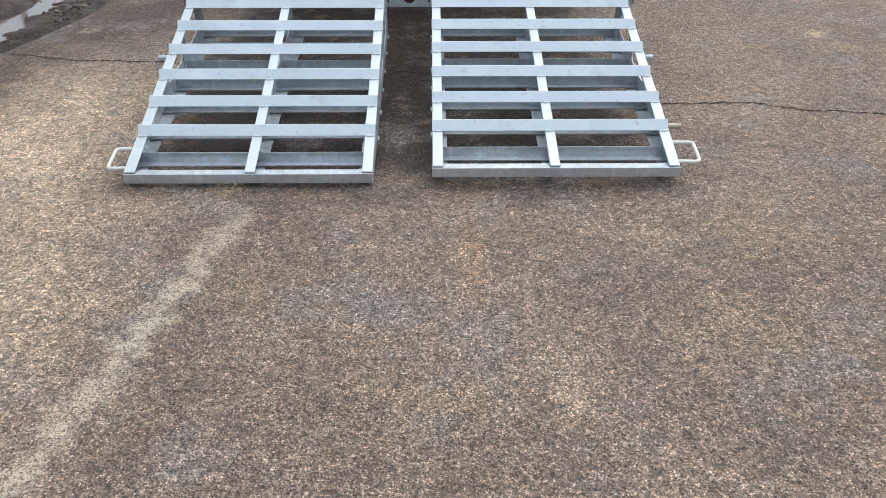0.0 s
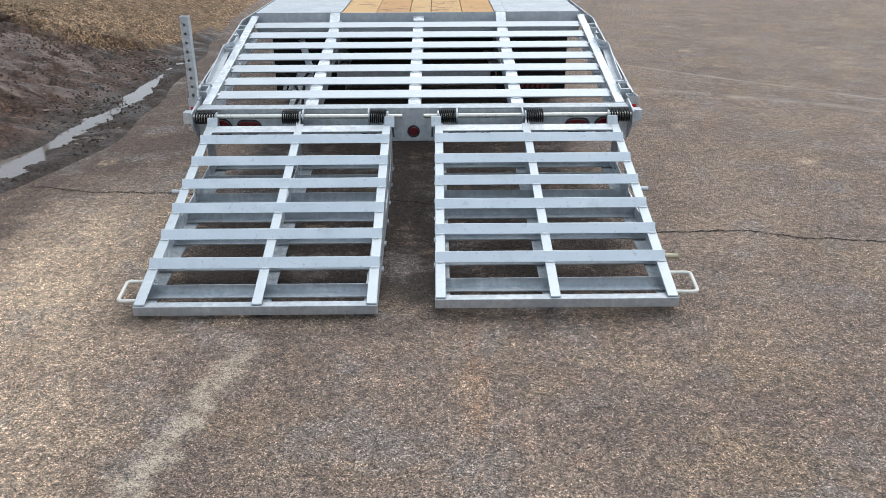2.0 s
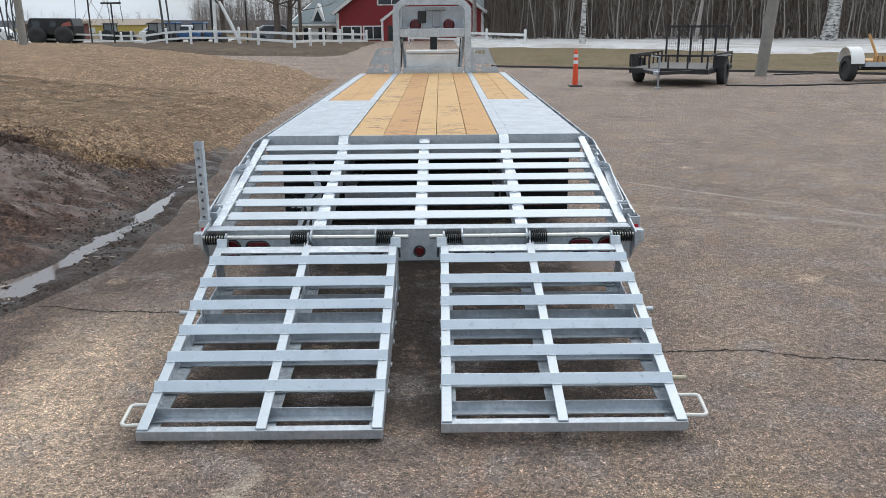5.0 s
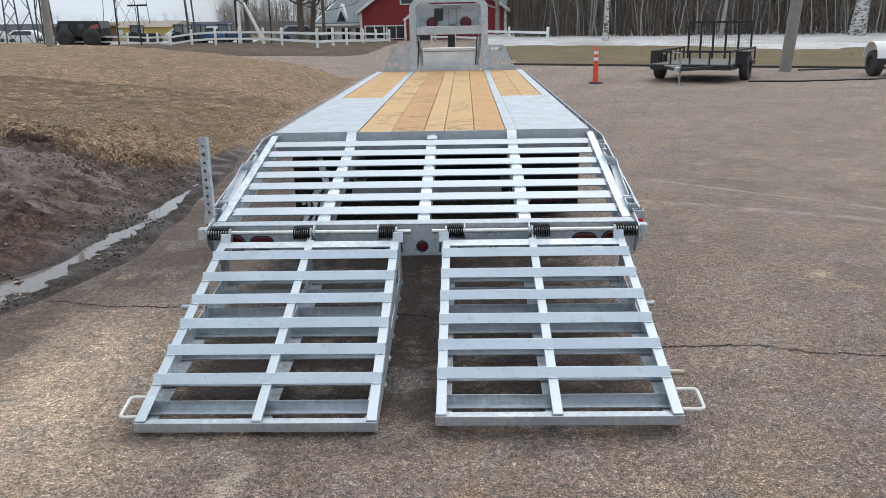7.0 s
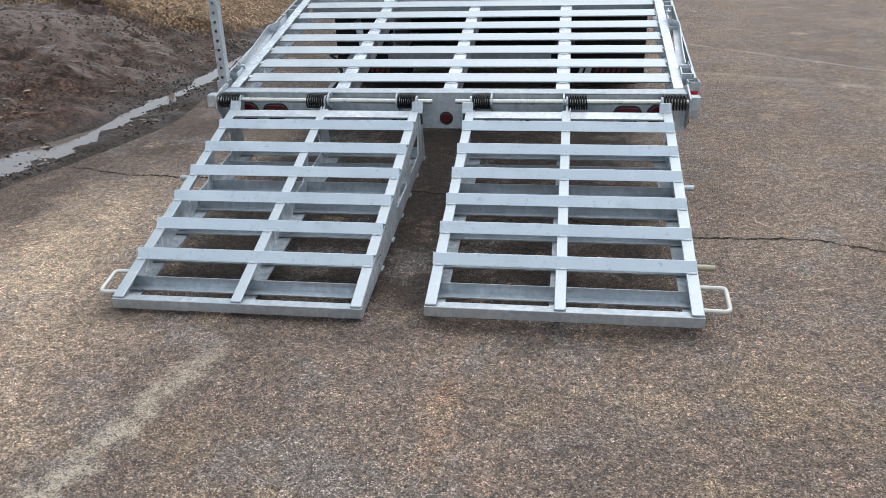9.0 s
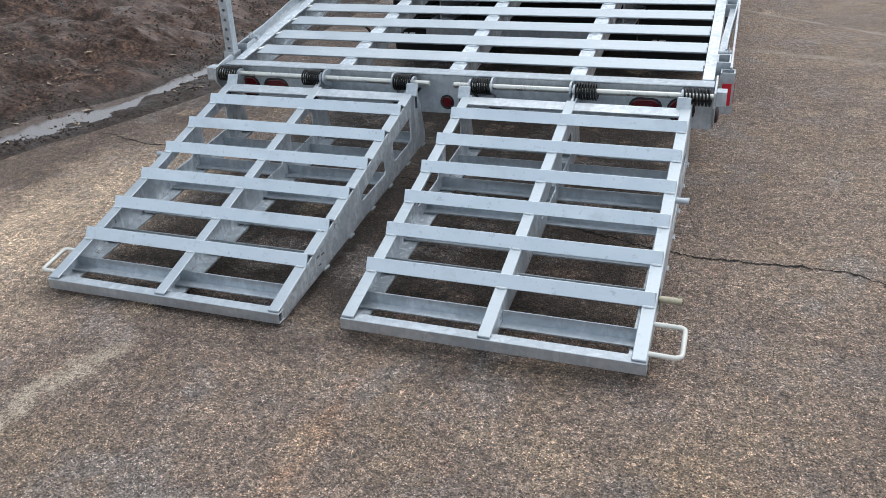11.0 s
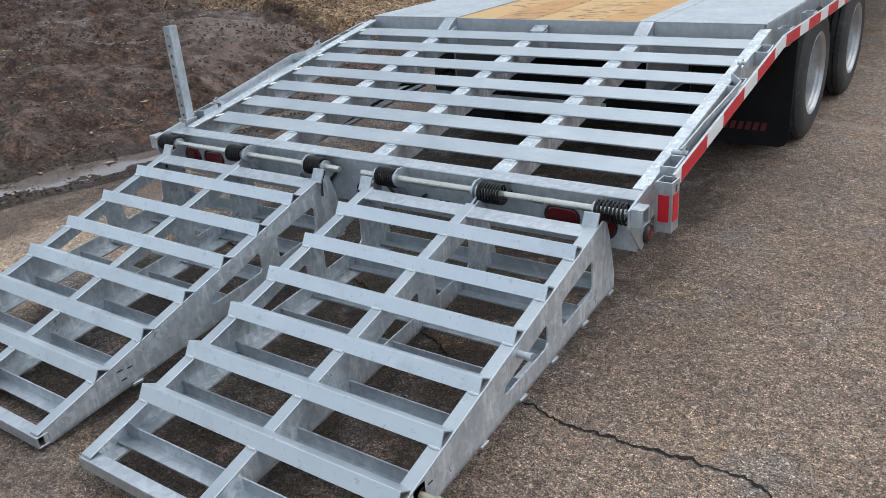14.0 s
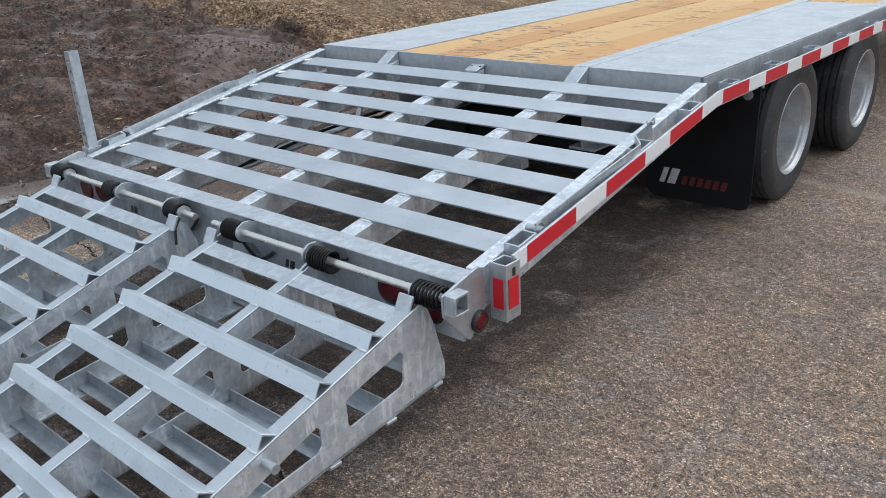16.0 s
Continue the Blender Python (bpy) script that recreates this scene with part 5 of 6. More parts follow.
thing("stake_post", "perforated galvanised square post standing in the corner pocket", "post", g=post, mat=GALV)

# ---- beyond the lot ----
WHITE_PAINT = simple("white_fence_paint", (0.78, 0.78, 0.76), 0.6, 0.0, 0.08, 3)
BARN_RED = simple("barn_red_siding", (0.27, 0.030, 0.035), 0.7, 0.0, 0.15, 1.5)
ROOF_GREY = simple("grey_metal_roof", (0.17, 0.205, 0.215), 0.75, 0.0, 0.12, 0.8)
WINDOW_DARK = simple("dark_window_pane", (0.03, 0.035, 0.04), 0.1, 0.0, 0.3, 2)
YELLOW = simple("yellow_siding", (0.62, 0.48, 0.14), 0.7, 0.0, 0.08, 0.7)
ROOF_TAN = simple("tan_roof", (0.30, 0.25, 0.20), 0.8, 0.0, 0.12, 1.0)
BARK = simple("grey_brown_bark", (0.115, 0.092, 0.075), 0.95, 0.0, 0.4, 4, 0.5, 20)
# far bark is paled: the haze of distance is put into its colour
BARK_HAZE = simple("far_bark_hazed", (0.34, 0.31, 0.30), 0.95, 0.0, 0.3, 0.5)
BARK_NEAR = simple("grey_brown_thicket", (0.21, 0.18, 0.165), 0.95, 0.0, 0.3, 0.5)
BARK_PALE = simple("pale_bark", (0.34, 0.31, 0.28), 0.9, 0.0, 0.3, 3, 0.4, 20)
POLE_WOOD = simple("weathered_pole_wood", (0.25, 0.235, 0.21), 0.9, 0.0, 0.2, 5, 0.4, 50)
ORANGE = simple("orange_plastic", (0.80, 0.085, 0.03), 0.5, 0.0, 0.1, 10)
GREY_STEEL = simple("grey_steel_lattice", (0.09, 0.09, 0.095), 0.6, 0.2, 0.2, 2)
BLUE = simple("blue_machine_paint", (0.05, 0.14, 0.32), 0.5, 0.0, 0.2, 3)
KERB = simple("dark_road_edge", (0.07, 0.062, 0.055), 0.95, 0.0, 0.3, 2)
GLASS_FAR = simple("machine_glass", (0.06, 0.075, 0.085), 0.08, 0.0, 0.2, 3)
GLASS_PALE = simple("hazy_cab_glass", (0.22, 0.25, 0.26), 0.15, 0.0, 0.2, 2)


def dirt():
    a = Mat("bare_dirt_mound", 0.95, 0, 0.2)
    n1, n2 = a.noise(0.6, 6, 0.65), a.noise(6, 5, 0.7)
    c = a.ramp(n2, (0.36, (0.045, 0.032, 0.023)), (0.62, (0.15, 0.112, 0.080)))
    a.color(a.mix(a.ramp(n1, (0.50, 0.0), (0.66, 0.5)), c, (0.20, 0.145, 0.085)))
    a.bump(n2, 0.6, 0.06)
    return a.m


DIRT = dirt()


def birch():
    a = Mat("birch_bark", 0.8)
    n = a.noise(4, 4, 0.7, a.mapped((1, 1, 3)))
    a.color(a.ramp(n, (0.40, (0.05, 0.045, 0.04)), (0.52, (0.55, 0.53, 0.50)), (0.8, (0.68, 0.66, 0.62))))
    return a.m


BIRCH = birch()

# dull fields beyond the cross road, dirt mound under the fence, verge, snow
tagged(new("ground", sheet([-700, -200, -90, -40, -20, -6], [62, 75, 100, 160, 400, 1400], lambda x, y: 0.03).mesh("ground", GRASS_DULL)), "dull winter field beyond the fence", "field", kind="structure")


def mound_height(x, y):
    near = 34.5 + 0.55 * max(0, -5 - x) + 1.0 * fbm(x, y, 0.15, 3, 2.0)
    side = smooth01((-3.2 - x) / 3)
    return -0.36 + 0.55 * smooth01((y - near) / 4) * side + 0.10 * fbm(x, y, 0.4, 4, 6.0) * side


tagged(new("mound", sheet(steps(-60, -2.5, 70), steps(33, 64, 40), mound_height).mesh("mound", DIRT, smooth=True)), "low mound of bare dirt beneath the white fence", "mound", kind="structure")


def verge_near(x):
    return 26.3 - 0.53 * (x - 3)


def verge_height(x, y):
    d = y - verge_near(x)
    side = smooth01((x - 0.5) / 2)
    return -0.12 - 0.6 * (1 - side) - 0.5 * (1 - smooth01((d + 1) / 1)) + side * (0.16 * smooth01(d / 0.5) + 0.16 * smooth01((d - 2) / 8) + 0.05 * fbm(x, y, 0.5, 4, 1.0))


tagged(new("verge", sheet(steps(0, 90, 110), steps(-25, 70, 150), verge_height).mesh("verge", GRASS_DULL, smooth=True)), "roadside verge of flattened brown grass", "verge", kind="structure")
kb = G()
for x0 in range(2, 60, 2):
    a, b = (x0, verge_near(x0) - 0.10), (x0 + 2.02, verge_near(x0 + 2.02) - 0.10)
    kb.bar((*a, 0.07), (*b, 0.07), 0.22, 0.10)
tagged(new("road_edge", kb.mesh("road_edge", KERB)), "dark crumbling edge of the road beside the verge", "road edge", kind="structure")


def snow_height(x, y):
    near = 39.5 - 0.92 * (x - 5.7) * (1 if x < 14 else 0.62) - (3.2 if x >= 14 else 0)
    d = y - near + 2.2 * fbm(x, y, 0.22, 5, 9.0)
    return -0.5 * (1 - smooth01((d + 2) / 2)) + 0.33 * smooth01(d / 2.5) + 0.05 * fbm(x, y, 0.6, 4, 4.0) + 0.02 * smooth01((d - 6) / 10) + (-0.4 if x < 1.5 else 0)


tagged(new("snow", sheet(steps(0.5, 95, 130), steps(-22, 85, 170), snow_height).mesh("snow", SNOW, smooth=True)), "strip of old melting snow before the woods", "snow", kind="structure")


tagged(new("snow", sheet(steps(-44, -19, 40), steps(71, 77, 12), lambda x, y: -0.08 + 0.22 * smooth01((y - 71.5 - fbm(x, y, 0.3, 3, 2.2)) / 2)).mesh("snow", SNOW, smooth=True)), "old snow lying in the machine yard", "snow", kind="structure")


# trees: bare, with limbs and twigs
def limb(g, p, d, length, r, rng, depth):
    pts, q, v = [p], Vector(p), Vector(d).normalized()
    n = 4
    for i in range(n):
        v = (v + Vector((rng.uniform(-1, 1), rng.uniform(-1, 1), rng.uniform(-0.2, 0.7))) * 0.16).normalized()
        q = q + v * length / n
        pts.append(tuple(q))
        if depth > 0 and i >= 1:
            for _ in range(2):
                side = Vector((rng.uniform(-1, 1), rng.uniform(-1, 1), rng.uniform(0.1, 0.8))).normalized()
                limb(g, tuple(q), (v * 0.5 + side).normalized(), length * rng.uniform(0.35, 0.6), r * 0.42, rng, depth - 1)
    g.sweep(pts, [max(0.006, r * (1 - 0.8 * i / n)) for i in range(n + 1)], 5 if r > 0.05 else 3, False)


def bare_tree(x, y, z, h, r, seed, mat, label, lean=0.0):
    rng = random.Random(seed)
    t = thing("tree", label, "tree", "bare trees", at=(x, y, z))
    pts = [(lean * i * h / 8 + rng.uniform(-0.04, 0.04), rng.uniform(-0.04, 0.04), h * i / 8) for i in range(9)]
    part("trunk", G().sweep(pts, [r * (1.25 if i == 0 else 1 - 0.09 * i) for i in range(9)], 10), mat, t, smooth=True)
    g = G()
    for i in range(2, 9):
        for _ in range(3):
            a = rng.uniform(0, 2 * math.pi)
            limb(g, pts[i], (math.cos(a), math.sin(a), rng.uniform(0.1, 0.8)), h * rng.uniform(0.18, 0.32), r * 0.32, rng, 2)
    part("branches", g, mat, t)
    return t


bare_tree(-12.7, 62, 0.0, 12, 0.28, 1, BARK, "large bare grey tree behind the white fence")
bare_tree(-11.9, 62.6, 0.0, 11, 0.22, 2, BARK, "bare grey tree beside the larger trunk", 0.06)
bare_tree(-10.7, 61, 0.0, 10, 0.15, 3, BARK, "slim bare tree in front of the red building")
bare_tree(-17.2, 63, 0.0, 12, 0.20, 4, BARK, "bare grey tree near the leaning white post")
bare_tree(8.5, 45, 0.25, 11, 0.17, 5, BIRCH, "white birch trunk at the edge of the woods", 0.01)
bare_tree(23.0, 45, 0.1, 12, 0.42, 6, BIRCH, "thick leaning birch with peeling pale bark", 0.10)
bare_tree(-0.9 + 3.9, 66, 0.0, 10, 0.20, 7, BARK_PALE, "slim pale tree beside the red building")
bare_tree(5.2, 60, 0.2, 11, 0.24, 8, BARK, "dark bare tree at the edge of the woods")
bare_tree(15.5, 46, 0.3, 11, 0.12, 9, BARK_PALE, "thin pale leaning trunk before the woods", 0.12)


def woods(name, area, count, seed, mat, label, tall=(8, 13), rad=(0.05, 0.16), twigs=9):
    rng = random.Random(seed)
    g = G()
    for _ in range(count):
        x, y = area(rng)
        h, r = rng.uniform(*tall), rng.uniform(*rad) * rng.choice((0.6, 0.8, 1.0, 1.0))
        lx, ly = rng.gauss(0, 0.075), rng.gauss(0, 0.04)
        pts = [(x + lx * h * i / 3 + (rng.gauss(0, 0.12) if i else 0), y + ly * h * i / 3, h * i / 3 - 0.1) for i in range(4)]
        g.sweep(pts, [r, r * 0.8, r * 0.5, 0.01], 5, False)
        for _ in range(twigs):
            f = rng.uniform(0.03, 0.95)
            a = rng.uniform(0, 2 * math.pi)
            l = rng.uniform(0.6, 2.6)
            p = (x + lx * h * f, y + ly * h * f, h * f)
            q = (p[0] + l * math.cos(a) * 0.8, p[1] + l * math.sin(a) * 0.7, p[2] + l * rng.uniform(0.3, 0.9))
            g.sweep([p, q], [max(0.007, r * 0.22), 0.004], 3, False)
    tagged(new(name, g.mesh(name, mat)), label, "woods", kind="stuff")


def right_woods(rng):
    x = rng.uniform(4, 75)
    base = 56 - 0.42 * (x - 8)
    return x, base + rng.uniform(0, 1) ** 1.3 * 26


woods("woods", right_woods, 2400, 11, BARK, "dense bare winter woods of thin dark trunks", (7, 13), (0.02, 0.10), 18)
woods("saplings", lambda r: (lambda x: (x, 54.5 - 0.42 * (x - 8) + r.uniform(0, 14)))(r.uniform(5, 75)), 700, 12, BARK_PALE, "scattered thin pale saplings among the woods", (4, 10), (0.015, 0.06), 12)
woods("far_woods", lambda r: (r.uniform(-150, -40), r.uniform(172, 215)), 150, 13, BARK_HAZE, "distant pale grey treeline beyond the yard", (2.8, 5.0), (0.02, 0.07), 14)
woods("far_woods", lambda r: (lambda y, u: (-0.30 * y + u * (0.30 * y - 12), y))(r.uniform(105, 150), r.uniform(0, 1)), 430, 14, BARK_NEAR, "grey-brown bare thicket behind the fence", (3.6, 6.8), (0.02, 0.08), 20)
brush = G()
rng = random.Random(5)
for _ in range(4000):
    x = rng.uniform(4, 75)
    y = 55 - 0.42 * (x - 8) + rng.uniform(-0.5, 12)
    h = rng.uniform(0.5, 1.8)
    brush.sweep([(x, y, 0.1), (x + rng.uniform(-0.6, 0.6), y + rng.uniform(-0.3, 0.3), h)], [0.02, 0.006], 3, False)
tagged(new("undergrowth", brush.mesh("undergrowth", BARK)), "tangled bare undergrowth at the foot of the woods", "undergrowth", kind="stuff")
# flat sheet whose dark colour stands for the shade inside the woods
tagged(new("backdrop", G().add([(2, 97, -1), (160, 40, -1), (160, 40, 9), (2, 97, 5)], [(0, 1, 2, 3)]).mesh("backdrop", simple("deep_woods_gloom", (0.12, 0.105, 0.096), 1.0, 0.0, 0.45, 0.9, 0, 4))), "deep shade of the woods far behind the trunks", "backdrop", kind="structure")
# flat sheet of hills, the distance haze painted in as blue-grey
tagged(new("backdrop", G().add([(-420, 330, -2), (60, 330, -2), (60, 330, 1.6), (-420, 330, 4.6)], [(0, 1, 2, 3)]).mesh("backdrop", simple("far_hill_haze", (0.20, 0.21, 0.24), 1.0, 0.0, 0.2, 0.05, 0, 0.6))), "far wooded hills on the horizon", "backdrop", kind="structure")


# white post-and-rail fence
def fence_run(pts, label):
    pts = [(x, y, z - 0.13) for x, y, z in pts]
    f = thing("fence", label, "fence", "white fence runs")
    post_mesh = G().box(-0.075, 0.075, -0.075, 0.075, -0.3, 1.22)
    post_mesh.add([(-0.095, -0.095, 1.22), (0.095, -0.095, 1.22), (0.095, 0.095, 1.22), (-0.095, 0.095, 1.22), (0, 0, 1.30)], [(0, 1, 4), (1, 2, 4), (2, 3, 4), (3, 0, 4), (3, 2, 1, 0)])
    me = post_mesh.mesh("post", WHITE_PAINT)
    for p in pts:
        part("post", me, WHITE_PAINT, f, at=p)
    for a, b in zip(pts, pts[1:]):
        for h in (0.55, 1.02):
            part("rail", G().bar((a[0], a[1], a[2] + h), (b[0], b[1], b[2] + h), 0.04, 0.15), WHITE_PAINT, f)


fence_run([(-8.55, 45.5, 0.2), (-8.1, 48.6, 0.17), (-7.6, 51.3, 0.12), (-6.9, 54.5, 0.02), (-6.25, 57.0, -0.05), (-5.5, 59.7, -0.1)], "white post-and-rail fence turning along the driveway")
fence_run([(-8.55, 45.5, 0.2), (-12.2, 52.5, 0.22), (-14.8, 58, 0.21), (-16.6, 58, 0.24), (-18.4, 58, 0.27), (-20.2, 58, 0.18), (-21.9, 58, -0.04)], "white post-and-rail fence on the dirt mound")
fence_run([(-21.9, 58.2, -0.04), (-25, 64, -0.1), (-28.1, 70, -0.2), (-29.9, 70, -0.1), (-33.4, 70, 0.0), (-35.1, 70, 0.05), (-38.5, 70, 0.05), (-42, 70, 0.05), (-46, 70, 0.05)], "white post-and-rail fence along the machine yard")
fence_run([(5.18, 45.5, 0.0), (3.24, 52, 0.0), (1.4, 57, 0.0), (-0.5, 61, 0.0), (-2.4, 63, 0.0)], "white post-and-rail fence ending beside the road")

# red gabled building with a lower grey-roofed wing
barn = thing("barn_building", "dark red gabled building with white trim and grey roof", "building")
BX0, BX1, BY, BZ = -8.9, 3.85, 70.0, -0.35
mid, eave, ridge = (BX0 + BX1) / 2, 2.4, 7.2
part("front_wall", G().prism([(BX0, BY, BZ), (BX1, BY, BZ), (BX1, BY, eave), (mid, BY, ridge), (BX0, BY, eave)], (0, 14, 0)), BARN_RED, barn)
for s, xe in ((-1, BX0), (1, BX1)):
    part("roof", G().hexa([(mid, BY - 0.5, ridge + 0.05), (xe + s * 0.5, BY - 0.5, eave - 0.15), (xe + s * 0.5, BY + 14.5, eave - 0.15), (mid, BY + 14.5, ridge + 0.05), (mid, BY - 0.5, ridge + 0.25), (xe + s * 0.5, BY - 0.5, eave + 0.05), (xe + s * 0.5, BY + 14.5, eave + 0.05), (mid, BY + 14.5, ridge + 0.25)]), ROOF_GREY, barn, "grey metal roof")
    part("gable_trim", G().bar((mid, BY - 0.55, ridge + 0.22), (xe + s * 0.5, BY - 0.55, eave + 0.02), 0.08, 0.28), WHITE_PAINT, barn, "white gable trim")
    part("corner_trim", G().box(xe - 0.12, xe + 0.12, BY - 0.06, BY + 0.02, BZ, eave), WHITE_PAINT, barn)
for i in range(24):
    x = BX0 + 0.3 + i * 0.52
    part("batten", G().box(x, x + 0.04, BY - 0.02, BY, BZ + 2.0, min(eave, ridge) + 0.1), BARN_RED, barn)
for x, z, w, h in ((-8.5, 0.2, 1.6, 1.0), (-6.6, 0.2, 1.6, 1.0), (-5.3, 3.1, 2.4, 1.1)):
    win = part("window", G().box(x - 0.1, x + w + 0.1, BY - 0.06, BY - 0.01, z - 0.1, z + h + 0.1), WHITE_PAINT, barn, "white-framed window")
    for k in range(2):
        part("pane", G().box(x + k * w / 2 + 0.04, x + (k + 1) * w / 2 - 0.04, BY - 0.08, BY - 0.062, z, z + h), WINDOW_DARK, win)
porch = part("porch", G().prism([(-4.9, BY - 1.2, BZ), (-2.3, BY - 1.2, BZ), (-2.3, BY - 1.2, 1.7), (-3.6, BY - 1.2, 2.6), (-4.9, BY - 1.2, 1.7)], (0, 1.15, 0)), BARN_RED, barn, "small gabled entrance porch")
part("porch_door", G().box(-4.4, -2.8, BY - 1.25, BY - 1.205, BZ, 1.3), WINDOW_DARK, porch)
for s, xe in ((-1, -4.9), (1, -2.3)):
    part("porch_trim", G().bar((-3.6, BY - 1.27, 2.85), (xe + s * 0.2, BY - 1.27, 1.75), 0.08, 0.22), WHITE_PAINT, porch)
    part("porch_post", G().box(xe - 0.09, xe + 0.09, BY - 1.3, BY - 1.21, BZ, 1.7), WHITE_PAINT, porch)
wing = part("wing", G().box(-13.1, BX0 - 0.02, 74.0, 84.0, BZ, 1.45), WHITE_PAINT, barn, "low white wing")
part("wing_roof", G().hexa([(-13.7, 73.4, 1.42), (4.3, 73.4, 1.42), (4.3, 83, 7.3), (-8.6, 83, 7.3), (-13.7, 73.4, 1.60), (4.3, 73.4, 1.60), (4.3, 83, 7.5), (-8.6, 83, 7.5)]), ROOF_GREY, wing, "long grey-green metal roof slope")
part("eave_trim", G().bar((-13.7, 73.36, 1.50), (BX0 - 0.6, 73.36, 1.50), 0.06, 0.20), WHITE_PAINT, wing)
part("hip_trim", G().bar((-13.7, 73.4, 1.64), (-8.6, 83, 7.54), 0.12, 0.10), WHITE_PAINT, wing)
for x in (-12.6, -11.2, -9.9):
    part("wing_window", G().box(x, x + 0.7, 73.94, 73.99, 0.0, 1.1), WINDOW_DARK, wing)
part("dormer", G().prism([(-11.9, 73.6, 1.5), (-10.4, 73.6, 1.5), (-11.15, 73.6, 3.3)], (0, 3, 0)), WHITE_PAINT, wing)
part("dormer_pane", G().prism([(-11.6, 73.55, 1.65), (-10.7, 73.55, 1.65), (-11.15, 73.55, 2.7)], (0, 0.04, 0)), WINDOW_DARK, wing)

# long low yellow shed
shed = thing("yellow_building", "long low yellow metal building with tan roof", "building")
part("wall", G().box(-69, -54.3, 150, 165, -0.6, 1.35), YELLOW, shed)
part("roof", G().prism([(-69.4, 149.6, 1.35), (-69.4, 165.4, 1.35), (-69.4, 157.5, 2.5)], (15.5, 0, 0)), ROOF_TAN, shed)
for i in range(22):
    part("siding_rib", G().box(-68.8 + i * 0.65, -68.74 + i * 0.65, 149.95, 150, -0.6, 1.35), YELLOW, shed)
part("shed_door", G().box(-66, -63, 149.9, 149.94, -0.6, 1.0), WHITE_PAINT, shed)
red_shed = thing("red_shed", "dull red flat-roofed shed behind the machines", "building")
part("wall", G().box(-41.5, -37.5, 80, 86, -0.5, 1.7), simple("dull_brick", (0.16, 0.06, 0.05), 0.9), red_shed)
part("roof", G().box(-41.8, -37.2, 79.7, 86.3, 1.7, 1.95), ROOF_TAN, red_shed)


# big-wheeled black off-road vehicle
atv = thing("offroad_vehicle", "boxy black off-road vehicle on huge balloon tyres", "vehicle", at=(-34.0, 70.5, 0))
part("body", G().prism([(-2.0, -1.1, 0.75), (1.95, -1.1, 0.75), (2.05, -1.1, 1.5), (1.9, -1.1, 2.15), (-1.75, -1.1, 2.2), (-2.1, -1.1, 1.45)], (0, 2.2, 0)), BLACK_PAINT, atv, bevel=0.06)
for x in (-1.15, 1.2):
    for y in (-1.25, 1.25):
        part("wheel", G().lathe((x, y, 0.72), (0, 1, 0), [(-0.25, 0.25), (-0.28, 0.45), (-0.2, 0.72), (-0.1, 0.8), (0.1, 0.8), (0.2, 0.72), (0.28, 0.45), (0.25, 0.25), (0.2, 0.0001)], 20).lathe((x, y, 0.72), (0, 1, 0), [(-0.25, 0.25), (-0.2, 0.0001)], 20), TYRE, atv, smooth=True)
part("windscreen", G().box(-1.55, -0.85, -1.13, -1.105, 1.4, 1.95), GLASS_FAR, atv)
part("side_window", G().box(0.05, 0.55, -1.13, -1.105, 1.45, 1.9), GLASS_FAR, atv)
part("side_panel", G().prism([(0.9, -1.125, 1.45), (1.9, -1.125, 1.5), (1.8, -1.125, 1.9), (1.2, -1.125, 1.75)], (0, 0.02, 0)), simple("faded_red_panel", (0.4, 0.12, 0.1), 0.6), atv)


def tractor(x, y, paint, label):
    t = thing("tractor", label, "tractor", "farm machines", at=(x, y, 0))
    part("hood", G().box(-0.35, 1.35, -0.4, 0.4, 0.55, 0.95), paint, t, bevel=0.05)
    cab = part("cab", G().box(-1.1, -0.35, -0.6, 0.6, 0.6, 1.62), GLASS_PALE, t, "glazed cab")
    part("cab_roof", G().box(-1.25, -0.2, -0.7, 0.7, 1.62, 1.72), paint, t, bevel=0.04)
    for cx in (-1.1, -0.35):
        for cy in (-0.61, 0.61):
            part("cab_post", G().box(cx - 0.04, cx + 0.04, cy - 0.04, cy + 0.04, 0.6, 1.62), BLACK_PAINT, t)
    for wx, wy, r in ((-0.8, -0.8, 0.56), (-0.8, 0.8, 0.56), (1.0, -0.7, 0.36), (1.0, 0.7, 0.36)):
        part("wheel", G().lathe((wx, wy, r), (0, 1, 0), [(-0.16, 0.0001), (-0.16, r * 0.5), (-0.18, r * 0.7), (-0.15, r), (0.15, r), (0.18, r * 0.7), (0.16, r * 0.5), (0.16, 0.0001)], 18), TYRE, t, smooth=True)


tractor(-30.2, 75, BLACK_PAINT, "dark farm tractor with glazed cab in the yard")
tractor(-20.8, 64, BLUE, "blue tractor parked behind the white fence")
tractor(-19.2, 66, BLUE, "second blue tractor behind the white fence")
tractor(-23.6, 68, BLACK_PAINT, "small dark tractor by the white fence")


